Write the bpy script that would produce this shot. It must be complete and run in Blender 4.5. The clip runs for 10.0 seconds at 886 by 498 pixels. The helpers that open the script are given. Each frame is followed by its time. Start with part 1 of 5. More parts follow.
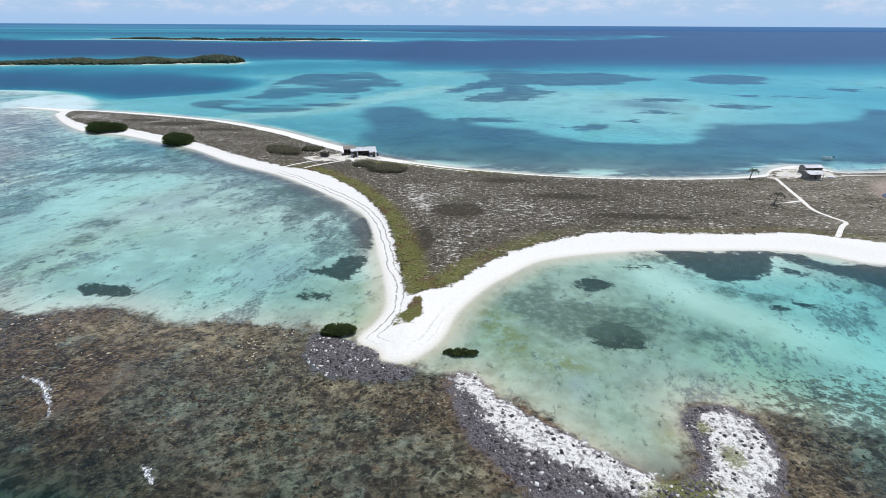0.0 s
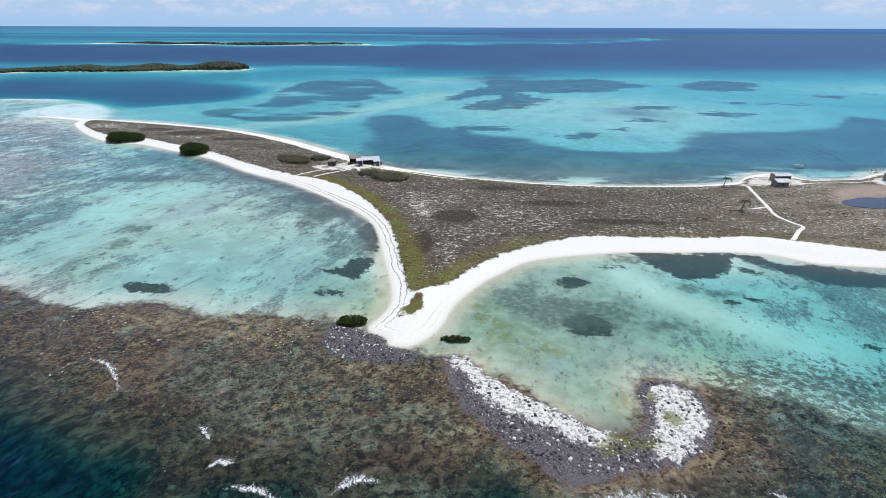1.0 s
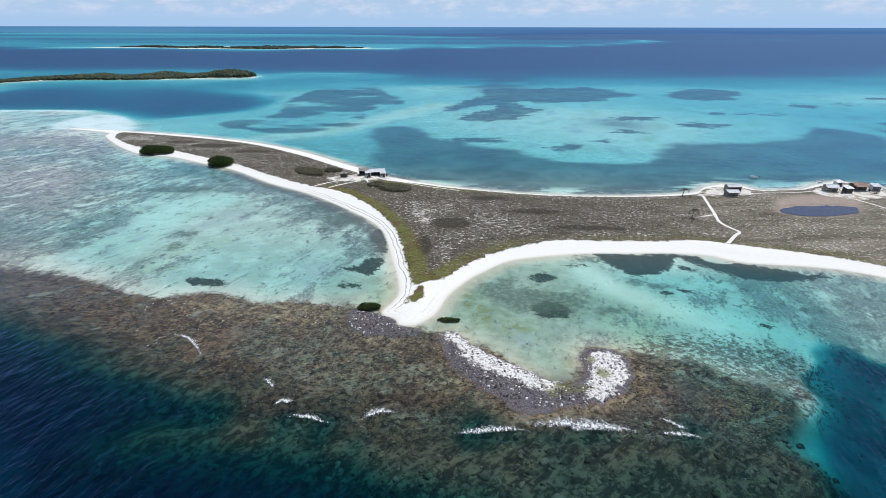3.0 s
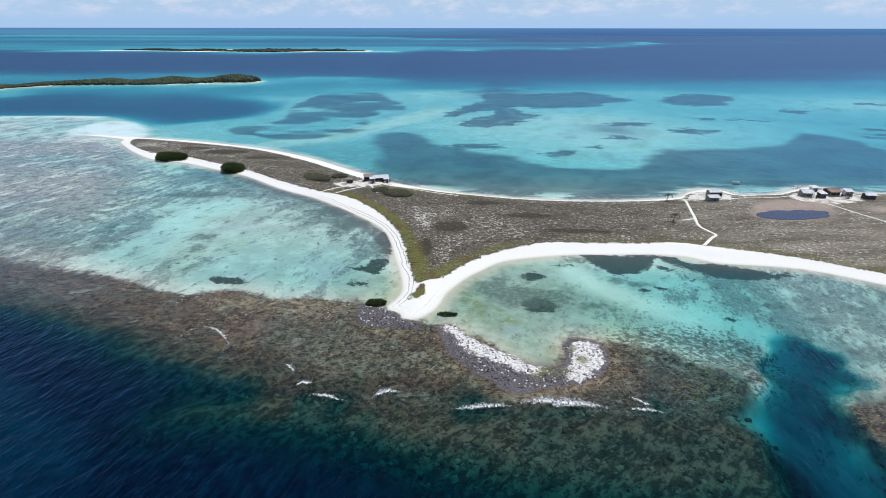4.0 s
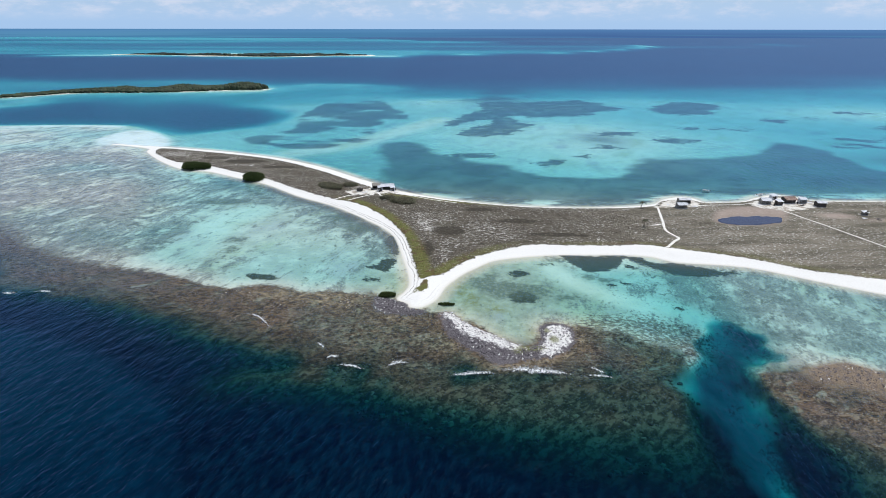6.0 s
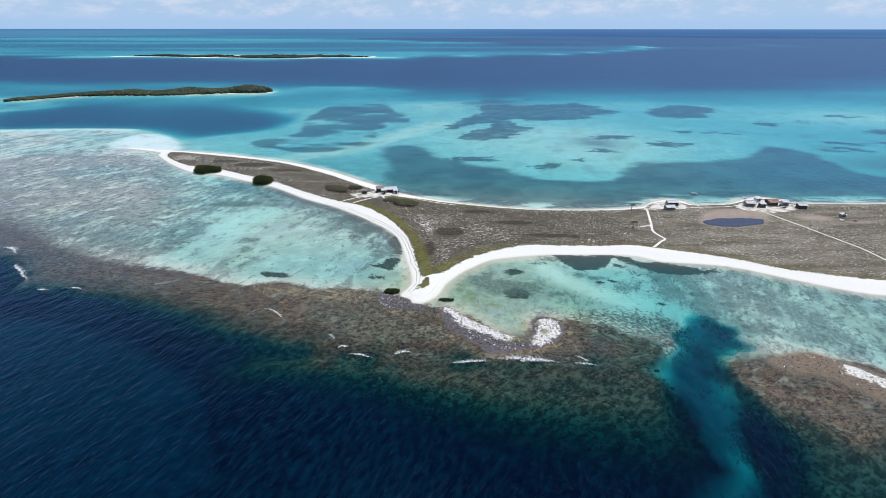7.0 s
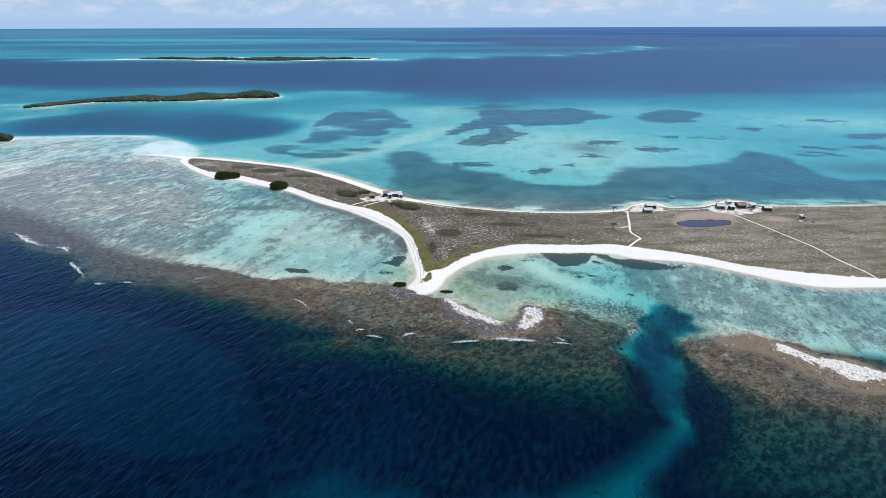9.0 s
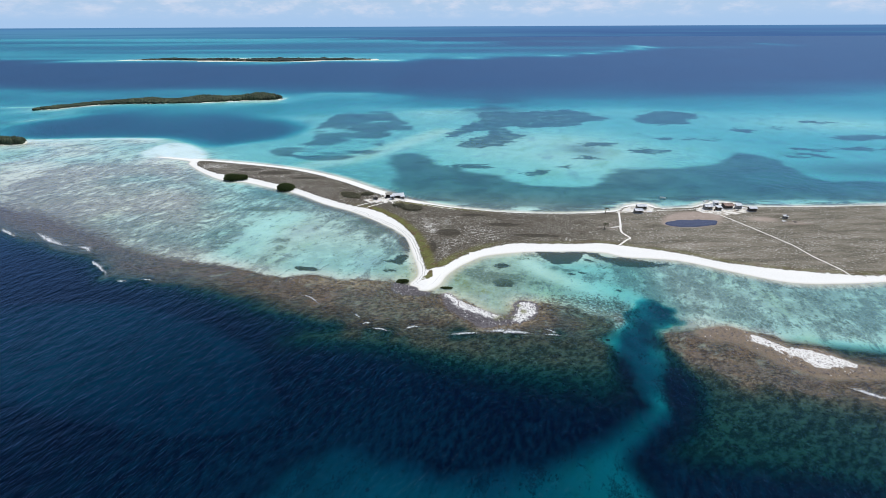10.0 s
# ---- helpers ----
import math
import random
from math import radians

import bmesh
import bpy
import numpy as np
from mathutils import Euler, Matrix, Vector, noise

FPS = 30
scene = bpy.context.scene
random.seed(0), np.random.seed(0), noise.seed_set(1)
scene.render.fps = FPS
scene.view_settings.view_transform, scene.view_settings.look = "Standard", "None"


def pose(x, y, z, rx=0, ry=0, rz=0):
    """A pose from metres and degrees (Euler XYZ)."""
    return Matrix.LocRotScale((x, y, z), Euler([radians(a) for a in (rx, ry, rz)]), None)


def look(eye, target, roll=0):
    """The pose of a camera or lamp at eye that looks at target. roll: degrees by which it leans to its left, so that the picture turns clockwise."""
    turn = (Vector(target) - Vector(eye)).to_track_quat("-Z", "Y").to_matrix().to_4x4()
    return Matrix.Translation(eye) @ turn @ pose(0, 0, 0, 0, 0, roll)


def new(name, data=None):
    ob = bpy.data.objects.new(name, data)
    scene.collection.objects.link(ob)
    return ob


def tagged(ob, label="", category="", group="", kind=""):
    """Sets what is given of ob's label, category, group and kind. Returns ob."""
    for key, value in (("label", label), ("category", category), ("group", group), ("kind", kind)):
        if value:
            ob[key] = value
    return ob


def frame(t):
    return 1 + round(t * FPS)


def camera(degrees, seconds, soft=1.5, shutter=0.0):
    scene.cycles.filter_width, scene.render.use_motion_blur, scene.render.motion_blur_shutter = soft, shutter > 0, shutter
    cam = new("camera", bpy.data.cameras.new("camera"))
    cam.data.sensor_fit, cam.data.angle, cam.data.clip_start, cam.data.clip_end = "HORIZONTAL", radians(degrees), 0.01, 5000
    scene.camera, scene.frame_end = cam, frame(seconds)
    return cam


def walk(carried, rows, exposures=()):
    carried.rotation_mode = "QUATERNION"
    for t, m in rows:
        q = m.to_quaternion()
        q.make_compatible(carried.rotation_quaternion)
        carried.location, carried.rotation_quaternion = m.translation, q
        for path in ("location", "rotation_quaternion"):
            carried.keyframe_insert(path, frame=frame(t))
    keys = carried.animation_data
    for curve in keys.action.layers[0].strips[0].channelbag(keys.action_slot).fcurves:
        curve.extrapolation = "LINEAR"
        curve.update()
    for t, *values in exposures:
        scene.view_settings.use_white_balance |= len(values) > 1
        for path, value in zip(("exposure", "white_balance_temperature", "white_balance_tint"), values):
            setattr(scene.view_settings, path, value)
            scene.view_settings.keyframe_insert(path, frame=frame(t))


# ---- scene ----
# seconds, place, then degrees: turn, tilt, lean to the right
cam = camera(84.0, 10.0, soft=0.5)
ROWS = [
    (0, 7.17, 7.00, 43.19, 1.878, -24.468, -0.281),
    (0.5, 7.60, 0.90, 46.07, 1.943, -24.347, -0.249),
    (1, 8.04, -4.99, 48.85, 1.909, -24.265, -0.180),
    (1.5, 8.50, -10.96, 51.69, 1.904, -24.345, -0.273),
    (2, 8.85, -16.89, 54.56, 1.962, -24.302, -0.195),
    (2.5, 9.24, -22.82, 57.41, 1.910, -24.325, -0.139),
    (4, 10.56, -40.88, 65.97, 2.036, -24.194, -0.070),
    (4.5, 10.58, -46.93, 68.70, 1.967, -24.162, -0.071),
    (5, 10.89, -53.04, 71.42, 1.976, -24.120, -0.072),
    (5.5, 11.30, -59.12, 74.28, 2.037, -24.092, -0.095),
    (7, 12.35, -76.78, 82.31, 2.239, -24.103, -0.040),
    (7.5, 12.76, -82.80, 85.03, 2.313, -24.181, -0.048),
    (8, 13.01, -88.75, 87.80, 2.345, -24.247, 0.078),
    (8.5, 13.18, -95.07, 90.71, 2.337, -24.194, 0.142),
    (9, 13.55, -101.39, 93.46, 2.383, -24.249, 0.158),
    (9.5, 14.14, -107.42, 96.30, 2.470, -24.341, 0.349),
    (10, 14.14, -113.48, 98.94, 2.438, -24.361, 0.261),
]
walk(cam, [(t, pose(x, y, z, 90 + tilt, 0, turn) @ pose(0, 0, 0, 0, 0, -lean)) for t, x, y, z, turn, tilt, lean in ROWS])

# ---- light ----
SUN_UP, SUN_ROUND = 70.0, 50.0  # degrees above the horizon, and from +y towards +x
sun = new("sun", bpy.data.lights.new("sun", "SUN"))
sun.data.energy, sun.data.angle, sun.data.color = 3.7, radians(0.6), (1.0, 0.985, 0.96)
su, sr = radians(SUN_UP), radians(SUN_ROUND)
sun.matrix_world = look((0, 0, 300), (-300 * math.cos(su) * math.sin(sr), -300 * math.cos(su) * math.cos(sr), 300 - 300 * math.sin(su)))
scene.view_settings.exposure = -0.04


# ---- node helpers ----
def put(nt, socket, value):
    if isinstance(value, bpy.types.NodeSocket):
        nt.links.new(value, socket)
    elif value is not None:
        socket.default_value = (*value, 1.0) if isinstance(value, tuple) and len(value) == 3 and socket.type == "RGBA" else value


def calc(nt, op, a, b=None, c=None):
    n = nt.nodes.new("ShaderNodeMath")
    n.operation = op
    put(nt, n.inputs[0], a), put(nt, n.inputs[1], b), put(nt, n.inputs[2], c)
    return n.outputs[0]


def ease(nt, v, lo, hi, a=0.0, b=1.0):
    n = nt.nodes.new("ShaderNodeMapRange")
    n.interpolation_type = "SMOOTHSTEP"
    for socket, value in zip(n.inputs, (v, lo, hi, a, b)):
        put(nt, socket, value)
    return n.outputs[0]


def mix(nt, fac, a, b):
    n = nt.nodes.new("ShaderNodeMix")
    n.data_type = "RGBA"
    put(nt, n.inputs[0], fac), put(nt, n.inputs[6], a), put(nt, n.inputs[7], b)
    return n.outputs[2]


def place(nt, scale=(1, 1, 1), turn=0.0, source=None):
    n = nt.nodes.new("ShaderNodeMapping")
    n.vector_type = "TEXTURE"
    n.inputs["Scale"].default_value, n.inputs["Rotation"].default_value = [1 / v for v in scale], (0, 0, radians(turn))
    put(nt, n.inputs[0], source or nt.nodes.new("ShaderNodeNewGeometry").outputs["Position"])
    return n.outputs[0]


def grain(nt, vec, scale, detail=4.0, rough=0.55, warp=0.0):
    n = nt.nodes.new("ShaderNodeTexNoise")
    for key, value in (("Vector", vec), ("Scale", scale), ("Detail", detail), ("Roughness", rough), ("Distortion", warp)):
        put(nt, n.inputs[key], value)
    return n.outputs[0]


def cells(nt, vec, scale, kind="F1", out="Distance"):
    n = nt.nodes.new("ShaderNodeTexVoronoi")
    n.feature = kind
    put(nt, n.inputs["Vector"], vec), put(nt, n.inputs["Scale"], scale)
    return n.outputs[out]


def attr(nt, name):
    n = nt.nodes.new("ShaderNodeAttribute")
    n.attribute_name = name
    return n.outputs["Fac"]


def bump(nt, height, strength, distance):
    n = nt.nodes.new("ShaderNodeBump")
    put(nt, n.inputs["Height"], height)
    n.inputs["Strength"].default_value, n.inputs["Distance"].default_value = strength, distance
    return n.outputs[0]


def material(name):
    m = bpy.data.materials.new(name)
    m.use_nodes = True
    nt = m.node_tree
    return m, nt, nt.nodes["Principled BSDF"]


def world_of():
    w = bpy.data.worlds.new("sky")
    scene.world, w.use_nodes = w, True
    nt = w.node_tree
    sky = nt.nodes.new("ShaderNodeTexSky")
    sky.sky_type, sky.sun_disc = "NISHITA", False
    sky.sun_elevation, sky.sun_rotation = su, sr
    sky.air_density, sky.dust_density, sky.ozone_density = 1.0, 0.2, 3.0
    way = nt.nodes.new("ShaderNodeTexCoord").outputs["Generated"]
    up = nt.nodes.new("ShaderNodeSeparateXYZ")
    put(nt, up.inputs[0], way)
    # fair-weather cloud low over the horizon
    puff = grain(nt, place(nt, (9, 9, 26), 0, way), 2.0, 8, 0.66)
    veil = ease(nt, puff, 0.42, 0.70, 0.10, 0.85)
    veil = calc(nt, "MULTIPLY", veil, ease(nt, up.outputs[2], 0.008, 0.03))
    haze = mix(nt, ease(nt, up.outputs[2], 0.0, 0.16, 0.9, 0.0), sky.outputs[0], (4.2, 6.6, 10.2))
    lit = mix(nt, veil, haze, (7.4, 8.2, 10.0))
    # the open sea past the built sheet, painted with its light, paler towards the horizon
    band = grain(nt, place(nt, (2.2, 2.2, 260), 0, way), 1.0, 5, 0.6)
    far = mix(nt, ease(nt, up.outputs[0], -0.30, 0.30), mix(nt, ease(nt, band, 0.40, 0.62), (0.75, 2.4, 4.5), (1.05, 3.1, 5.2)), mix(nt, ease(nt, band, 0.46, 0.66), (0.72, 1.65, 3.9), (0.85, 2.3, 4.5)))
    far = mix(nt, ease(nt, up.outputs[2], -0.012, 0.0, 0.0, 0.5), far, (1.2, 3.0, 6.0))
    n = nt.nodes["Background"]
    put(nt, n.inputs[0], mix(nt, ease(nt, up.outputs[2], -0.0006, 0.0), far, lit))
    n.inputs[1].default_value = 0.09


world_of()

# ---- the plan, in metres ----
COAST_WEST = [(-203, 261), (-180, 237), (-156, 218), (-137, 213), (-117, 202), (-94, 189), (-70, 169), (-50, 156), (-31.4, 138.8), (-20.1, 126.6), (-15.3, 118.7), (-12.1, 109.2), (-9.4, 98.7), (-6.5, 87.6), (-4.9, 78.5), (-5.8, 73.3), (-7.8, 68.8)]
COAST_TIP = [(-6.8, 67.1), (-4.2, 65.6), (-3.4, 63.7), (-1.4, 63.0), (0.7, 63.5), (2.6, 65.2), (4.5, 67.7), (5.8, 70.9), (7.0, 75.1)]
COAST_BAY = [(8.5, 78.6), (12.9, 85.6), (17.5, 90.7), (24.3, 97.0), (35.4, 100.7), (47.7, 102.9), (59.7, 103.5), (72, 104), (82, 103), (87, 100), (92, 98)]
COAST_EAST = [(114, 95), (134, 84), (153, 75), (175, 75), (192, 77), (250, 84), (400, 110), (420, 165), (330, 180)]
COAST_NORTH = [(269, 178), (244, 175), (210, 173), (184, 173), (180, 178), (171, 181), (159, 176), (149, 170), (132, 168), (128, 174), (121, 176), (111, 171), (102, 163), (74, 158), (41, 159), (8, 167), (-21, 181), (-34, 193), (-46, 203), (-66, 221), (-85, 235), (-111, 250), (-153, 266), (-188, 275), (-214, 280), (-240, 285.5), (-241, 283), (-222, 277), (-207, 270)]
COAST = COAST_WEST + COAST_TIP + COAST_BAY + COAST_EAST + COAST_NORTH
VEG_WEST = [(-194, 257), (-167, 233), (-139, 222), (-118, 210), (-97, 198), (-72, 178), (-51, 164), (-38, 158), (-26.8, 147.2), (-19.0, 136.9), (-11.5, 122.8), (-7.4, 111.1), (-4.7, 98.9), (-2.4, 87.8), (-1.4, 82.2)]
VEG_BAY = [(0.9, 82.1), (3.8, 83.4), (6.8, 85.6), (11.6, 92.4), (20.1, 100.6), (30.7, 106.9), (41.6, 110.6), (56.7, 110.6), (69, 111), (82, 112), (91, 110), (99, 107)]
VEG_EAST = [(116, 101.8), (137, 90.6), (158, 85), (180, 81.8), (196, 82), (250, 89), (392, 116), (405, 160), (330, 174)]
VEG_NORTH = [(265, 176), (225, 172.5), (188, 171.5), (180, 175.5), (172, 178.5), (160, 174), (150, 168.8), (140, 167.6), (131, 166.8), (122, 171), (110, 168), (102, 160), (73, 156.3), (41, 157.2), (8, 164.5), (-9, 170), (-22, 173), (-32, 181), (-44, 191), (-73, 217), (-109, 242), (-148, 256), (-174, 264), (-196, 269)]
VEG = VEG_WEST + VEG_BAY + VEG_EAST + VEG_NORTH
TUFT = [(-0.6, 80.2), (1.3, 80.7), (2.2, 77.9), (2.0, 75.3), (0.7, 72.7), (-2.3, 71.6), (-3.3, 72.2), (-1.9, 76.0)]
PATHS = [  # half width, then the line
    (0.5, [(104, 157), (100, 140), (97, 128), (98, 123), (99, 119), (96, 116), (91, 110)]),
    (0.4, [(99, 135), (93, 133)]),
    (0.4, [(160, 154), (165, 141), (171, 125), (175, 113), (177, 99), (180, 88), (181, 81)]),
    (0.45, [(-24, 176), (-15, 171), (-3, 165), (10, 160)]),
    (0.35, [(119, 159), (130, 161), (144, 163), (158, 168)]),
    (0.45, [(-50, 163), (-43, 169), (-35, 174), (-27, 178)]),
    (0.45, [(-43, 161), (-37, 167), (-32, 171)]),
    (0.45, [(-31, 175), (-28, 169), (-25, 162)]),
]
YARDS = [
    [(-46, 175), (-36, 182), (-27, 189), (-18, 181), (-23, 174), (-31, 172), (-40, 170)],
    [(103, 158.5), (110, 166), (119, 172.5), (125, 169), (125.5, 160.5), (117, 158), (107, 156.5)],
    [(150, 165), (161, 172), (171, 176), (180, 171), (183, 163), (176, 158), (160, 154), (153, 158)],
]
POND = [(124, 141), (130, 145), (142, 147), (152, 147), (154, 144), (148, 139), (136, 136), (127, 137)]
MUD = [(124, 145), (132, 155), (148, 160), (161, 155), (157, 146), (148, 137.5), (136, 134.5), (123, 137)]
# weed beds: near shore, then in the lagoon behind the island
WEED = [
    [(49.5, 103.6), (59.4, 102.9), (67.2, 103.6), (73.5, 103.5), (70.2, 98), (67, 93.5), (61.9, 91), (56.5, 90.2), (52.8, 95.5), (51, 99)],
    [(72.5, 103.5), (79.5, 102), (80.8, 98.9), (92.4, 97.2), (103.1, 92.8), (104.5, 90), (93.9, 88.2), (85.9, 90), (80.2, 94.4), (75.5, 98.8)],
    [(-15.5, 119.8), (-13.3, 113.6), (-11.5, 104.4), (-12.7, 98.6), (-17.0, 97.0), (-17.8, 93.1), (-22.0, 91.9), (-18.0, 89.4), (-14.4, 87.7), (-12.2, 90.4), (-11.3, 97.3), (-14.8, 105.8), (-18.3, 115.9)],
    [(-62, 83), (-60, 84.2), (-52.4, 83.9), (-50.4, 80.5), (-53.4, 79.9), (-58.4, 80.5)],
]
WEED_SPOTS = [(72.6, 94.8, 2.0, 1.3), (61.9, 81.1, 1.4, 0.9), (78.8, 66.8, 1.6, 0.9), (42.8, 95.5, 2.4, 1.0), (32.2, 88.2, 3.2, 2.6), (32.0, 71.6, 4.2, 4.1), (-17.4, 81.7, 2.8, 1.4), (67.5, 82.5, 1.6, 1.0), (106.5, 91.5, 2.6, 1.2)]
THIN_SPOTS = [(36, 75.5, 5.5, 4.6), (27, 76, 7.5, 6), (20, 80, 5, 5), (22.7, 86, 2.5, 1.5), (46, 71.8, 3.2, 1.4), (56.6, 87.0, 3.2, 1.8), (61, 85, 3.6, 1.4), (47, 100, 4, 2), (-38, 140, 9, 5), (-30, 128, 8, 5), (116, 184, 8, 2.6), (108, 188, 10, 3), (146, 188, 14, 3), (160, 192, 12, 3), (-104, 160, 14, 4), (-76, 104, 3, 3), (-78, 114, 4, 3)]
LAGOON_WEED = [
    [(-3, 373), (20, 441), (34, 478), (31, 519), (42, 533), (71, 533), (108, 543), (147, 558), (165, 539), (174, 504), (190, 488), (155, 465), (124, 433), (92, 422), (66, 428), (60, 394), (75, 375), (59, 353), (50, 334), (29, 324), (9, 333), (19, 365), (37, 385), (31, 402)],
    [(207, 477), (256, 536), (298, 527), (283, 490), (249, 445), (227, 451)],
]
PATCHY_WEED = [(-155, 303), (-142, 349), (-145, 421), (-145, 495), (-126, 540), (-72, 518), (-38, 423), (-61, 392), (-74, 364), (-49, 323), (-72, 294), (-87, 279), (-109, 274), (-132, 287)]
# the broad soft-edged bed along the north shore
SHORE_WEED = [(-1, 265), (19, 262), (14, 252), (39, 240), (56, 223), (70, 212), (100, 217), (117, 239), (134, 258), (170, 264), (191, 273), (217, 282), (247, 316), (263, 302), (270, 275), (267, 243), (281, 229), (310, 232), (430, 228), (430, 186), (281, 185), (185, 184), (150, 181), (114, 181), (95, 169), (74, 165), (41, 166), (8, 174), (-16, 190), (-34, 210), (-44, 267), (-43, 295), (-24, 302)]
# the far shoal with its bright rim
SHOAL_RIM = [(-1330, 1560), (-1150, 1535), (-1020, 1525), (-743, 1475), (-550, 1450), (-377, 1520), (-207, 1565), (-56, 1640), (168, 1745), (383, 1846), (688, 2195), (927, 2549), (912, 2870), (783, 2974), (421, 2913)]
SHOAL_BACK = [(200, 3200), (-300, 4000), (-1500, 5100), (-5100, 5100), (-5100, 1900), (-2400, 1620)]
LAGOON_SPOTS = [(65, 245, 8, 7), (173, 317, 12, 9), (204, 369, 7, 5), (240, 367, 13, 6), (300, 414, 14, 8), (350, 430, 14, 7), (318, 331, 12, 6), (407, 381, 26, 9), (366, 332, 16, 7), (296, 303, 14, 6), (138, 343, 13, 8), (413, 465, 14, 7), (19, 263, 10, 5), (118, 290, 7, 4), (99, 268, 6, 3)]
DEEP_NW = [(-431, 362), (-470, 400), (-490, 462), (-436, 517), (-387, 561), (-296, 540), (-232, 480), (-197, 466), (-161, 425), (-161, 375), (-190, 348), (-217, 332), (-242, 347), (-271, 365), (-308, 370), (-368, 371)]
BAR = [(-258, 286), (-268, 316), (-262, 339), (-244, 337), (-219, 314), (-204, 293), (-200, 276), (-230, 279)]
FLAT = [(-420, 100), (-420, 345), (-405, 351), (-358, 358), (-299, 364), (-265, 354), (-232, 328), (-211, 306), (-190, 290), (-150, 200), (-60, 60), (-200, 60)]
REEF_WEST = [(-68, 74), (-59, 75), (-50.6, 76.4), (-42.9, 74.1), (-38.4, 71.8), (-29.8, 72.9), (-22.1, 71.9), (-14.3, 71.6), (-10.8, 69.6), (-3.0, 63.7), (0.4, 62.7), (9.2, 60.6), (12, 57), (16.3, 55.7), (26.1, 44.7)]
REEF_HEAD = [(33.9, 49.3), (35.5, 55.4), (42.5, 56.0), (50.5, 54.5), (59.7, 50.2), (68, 46), (74, 43), (67, 37), (59.6, 32.2), (50, 33), (38, 34), (21.5, 33), (9.7, 32), (-2.1, 30)]
REEF_OUT = [(-8.6, 31), (-24.7, 34), (-39.1, 42), (-60, 53), (-83, 61), (-109, 66), (-131, 67), (-144, 71), (-163, 89), (-202, 106), (-229, 116), (-420, 190), (-420, 230), (-273, 165), (-218, 142), (-171, 116), (-144, 97), (-114, 88), (-93, 84)]
REEF = REEF_WEST + REEF_HEAD + REEF_OUT
EAST_REEF = [(86, 33), (91, 36), (100, 41), (116, 38), (126, 31), (139, 23), (160, 17), (250, 0), (250, -20), (148, -5), (118, 2), (100, 8), (86, 20)]
EAST_SLOPE = [(86, 33), (110, 36), (250, 0), (300, -80), (160, -60), (112, -32), (92, -28), (68, -24), (65, -17), (76, -6), (82, 6), (82, 19)]
SLOPE = [(-38, 36), (-8.6, 31), (30.7, 33), (55.7, 33), (66, 30), (64, 13), (66, 3), (58.8, -6.8), (44.7, -15.5), (26.4, -23.5), (12.4, -24.9), (-2.2, -21), (-17.9, -15.9), (-33.4, -5.7), (-47, 8.9), (-50.7, 23.8)]
CHANNEL = [(62.2, 32.1), (69.8, 38.4), (75, 46.1), (84.3, 59), (90.2, 57), (95.2, 52.9), (93.8, 44.8), (88, 39), (82.7, 35.3), (83.2, 28.5), (82.5, 19.2), (78.3, 8), (75.3, -3), (71, -1), (68.1, 2.6), (66.5, 6), (66.5, 15.7), (67.5, 24.7)]
DEEP_SAND = [(-39.5, -60), (-29, -27), (-17.7, -16.8), (-10.2, -16.6), (-3.6, -21.1), (3.8, -22.9), (12.3, -24), (23.6, -22.2), (33.8, -19.7), (43.1, -16), (51.3, -12.3), (58.8, -6.8), (66.9, -1), (71.1, 2), (74.3, 1.7), (74.8, -4.5), (67.1, -9.7), (60.3, -16.9), (57.9, -22.4), (59.9, -30.4), (62, -60)]
TEAL_WEST = [(-200, 44), (-165, 54), (-120, 55), (-86, 44), (-60, 29), (-46, 12), (-38, -4), (-46, -14), (-70, -16), (-105, -10), (-150, 0), (-200, 10)]
SPIT = [(6.4, 59.8), (9.6, 60.7), (12.9, 56.3), (16.8, 53), (20.4, 50.6), (23.8, 47.9), (27.1, 45.7), (29.1, 44.1), (32.4, 45.3), (34.2, 47.5), (34.3, 50), (34.1, 52.7), (36.1, 55.2), (40.4, 56), (43.4, 53.9), (43.6, 49.2), (41.8, 44.9), (38.5, 41.4), (33.9, 39.3), (29.2, 38.7), (24.8, 37.2), (21.4, 36.5), (18.5, 39.7), (14.5, 42.8), (10.8, 47.1), (8.1, 51.2)]
ISLET_WHITE = [(113, 37), (117, 34.5), (124, 28.5), (130, 27.5), (137, 23.5), (141, 19), (136, 17.5), (129, 17), (124, 19.5), (118, 26), (112, 32)]
GOLD = [(14, 40), (18.9, 35.6), (27.9, 37), (37.8, 39.9), (43.5, 44), (45.2, 49), (45, 54.1), (41, 57)]
SPIT_WHITE = [(6.9, 59.8), (9.6, 60.3), (12.6, 55.9), (16.5, 52.7), (20.1, 50.3), (23.5, 47.6), (26.8, 45.5), (28.9, 44), (26.6, 42.2), (23.7, 43.3), (19.6, 45.7), (15.2, 48.3), (11.8, 51.5), (9.9, 55.8)]
SPIT_HEAD = [(35.7, 51.8), (37.8, 54.4), (40.5, 54.6), (42.3, 53), (42.5, 48.9), (41.2, 45.4), (38.8, 42.8), (36.6, 41.3), (34.5, 40.5), (33.2, 41.6), (34.9, 46.2), (36, 49.2)]
TIP_RUBBLE = [(-14.5, 69.5), (-10.5, 69.0), (-6.8, 67.0), (-4.2, 65.4), (-3.2, 63.2), (-1.0, 62.2), (1.5, 62.0), (1.0, 59.5), (-5, 59), (-11, 60), (-14.5, 64)]
ISLET = [(99, 37), (110, 40), (117, 35), (123, 30), (125, 27), (133, 27), (140, 20), (150, 15), (133, 13), (124, 14), (118, 19), (113, 27), (106, 32), (99, 33)]
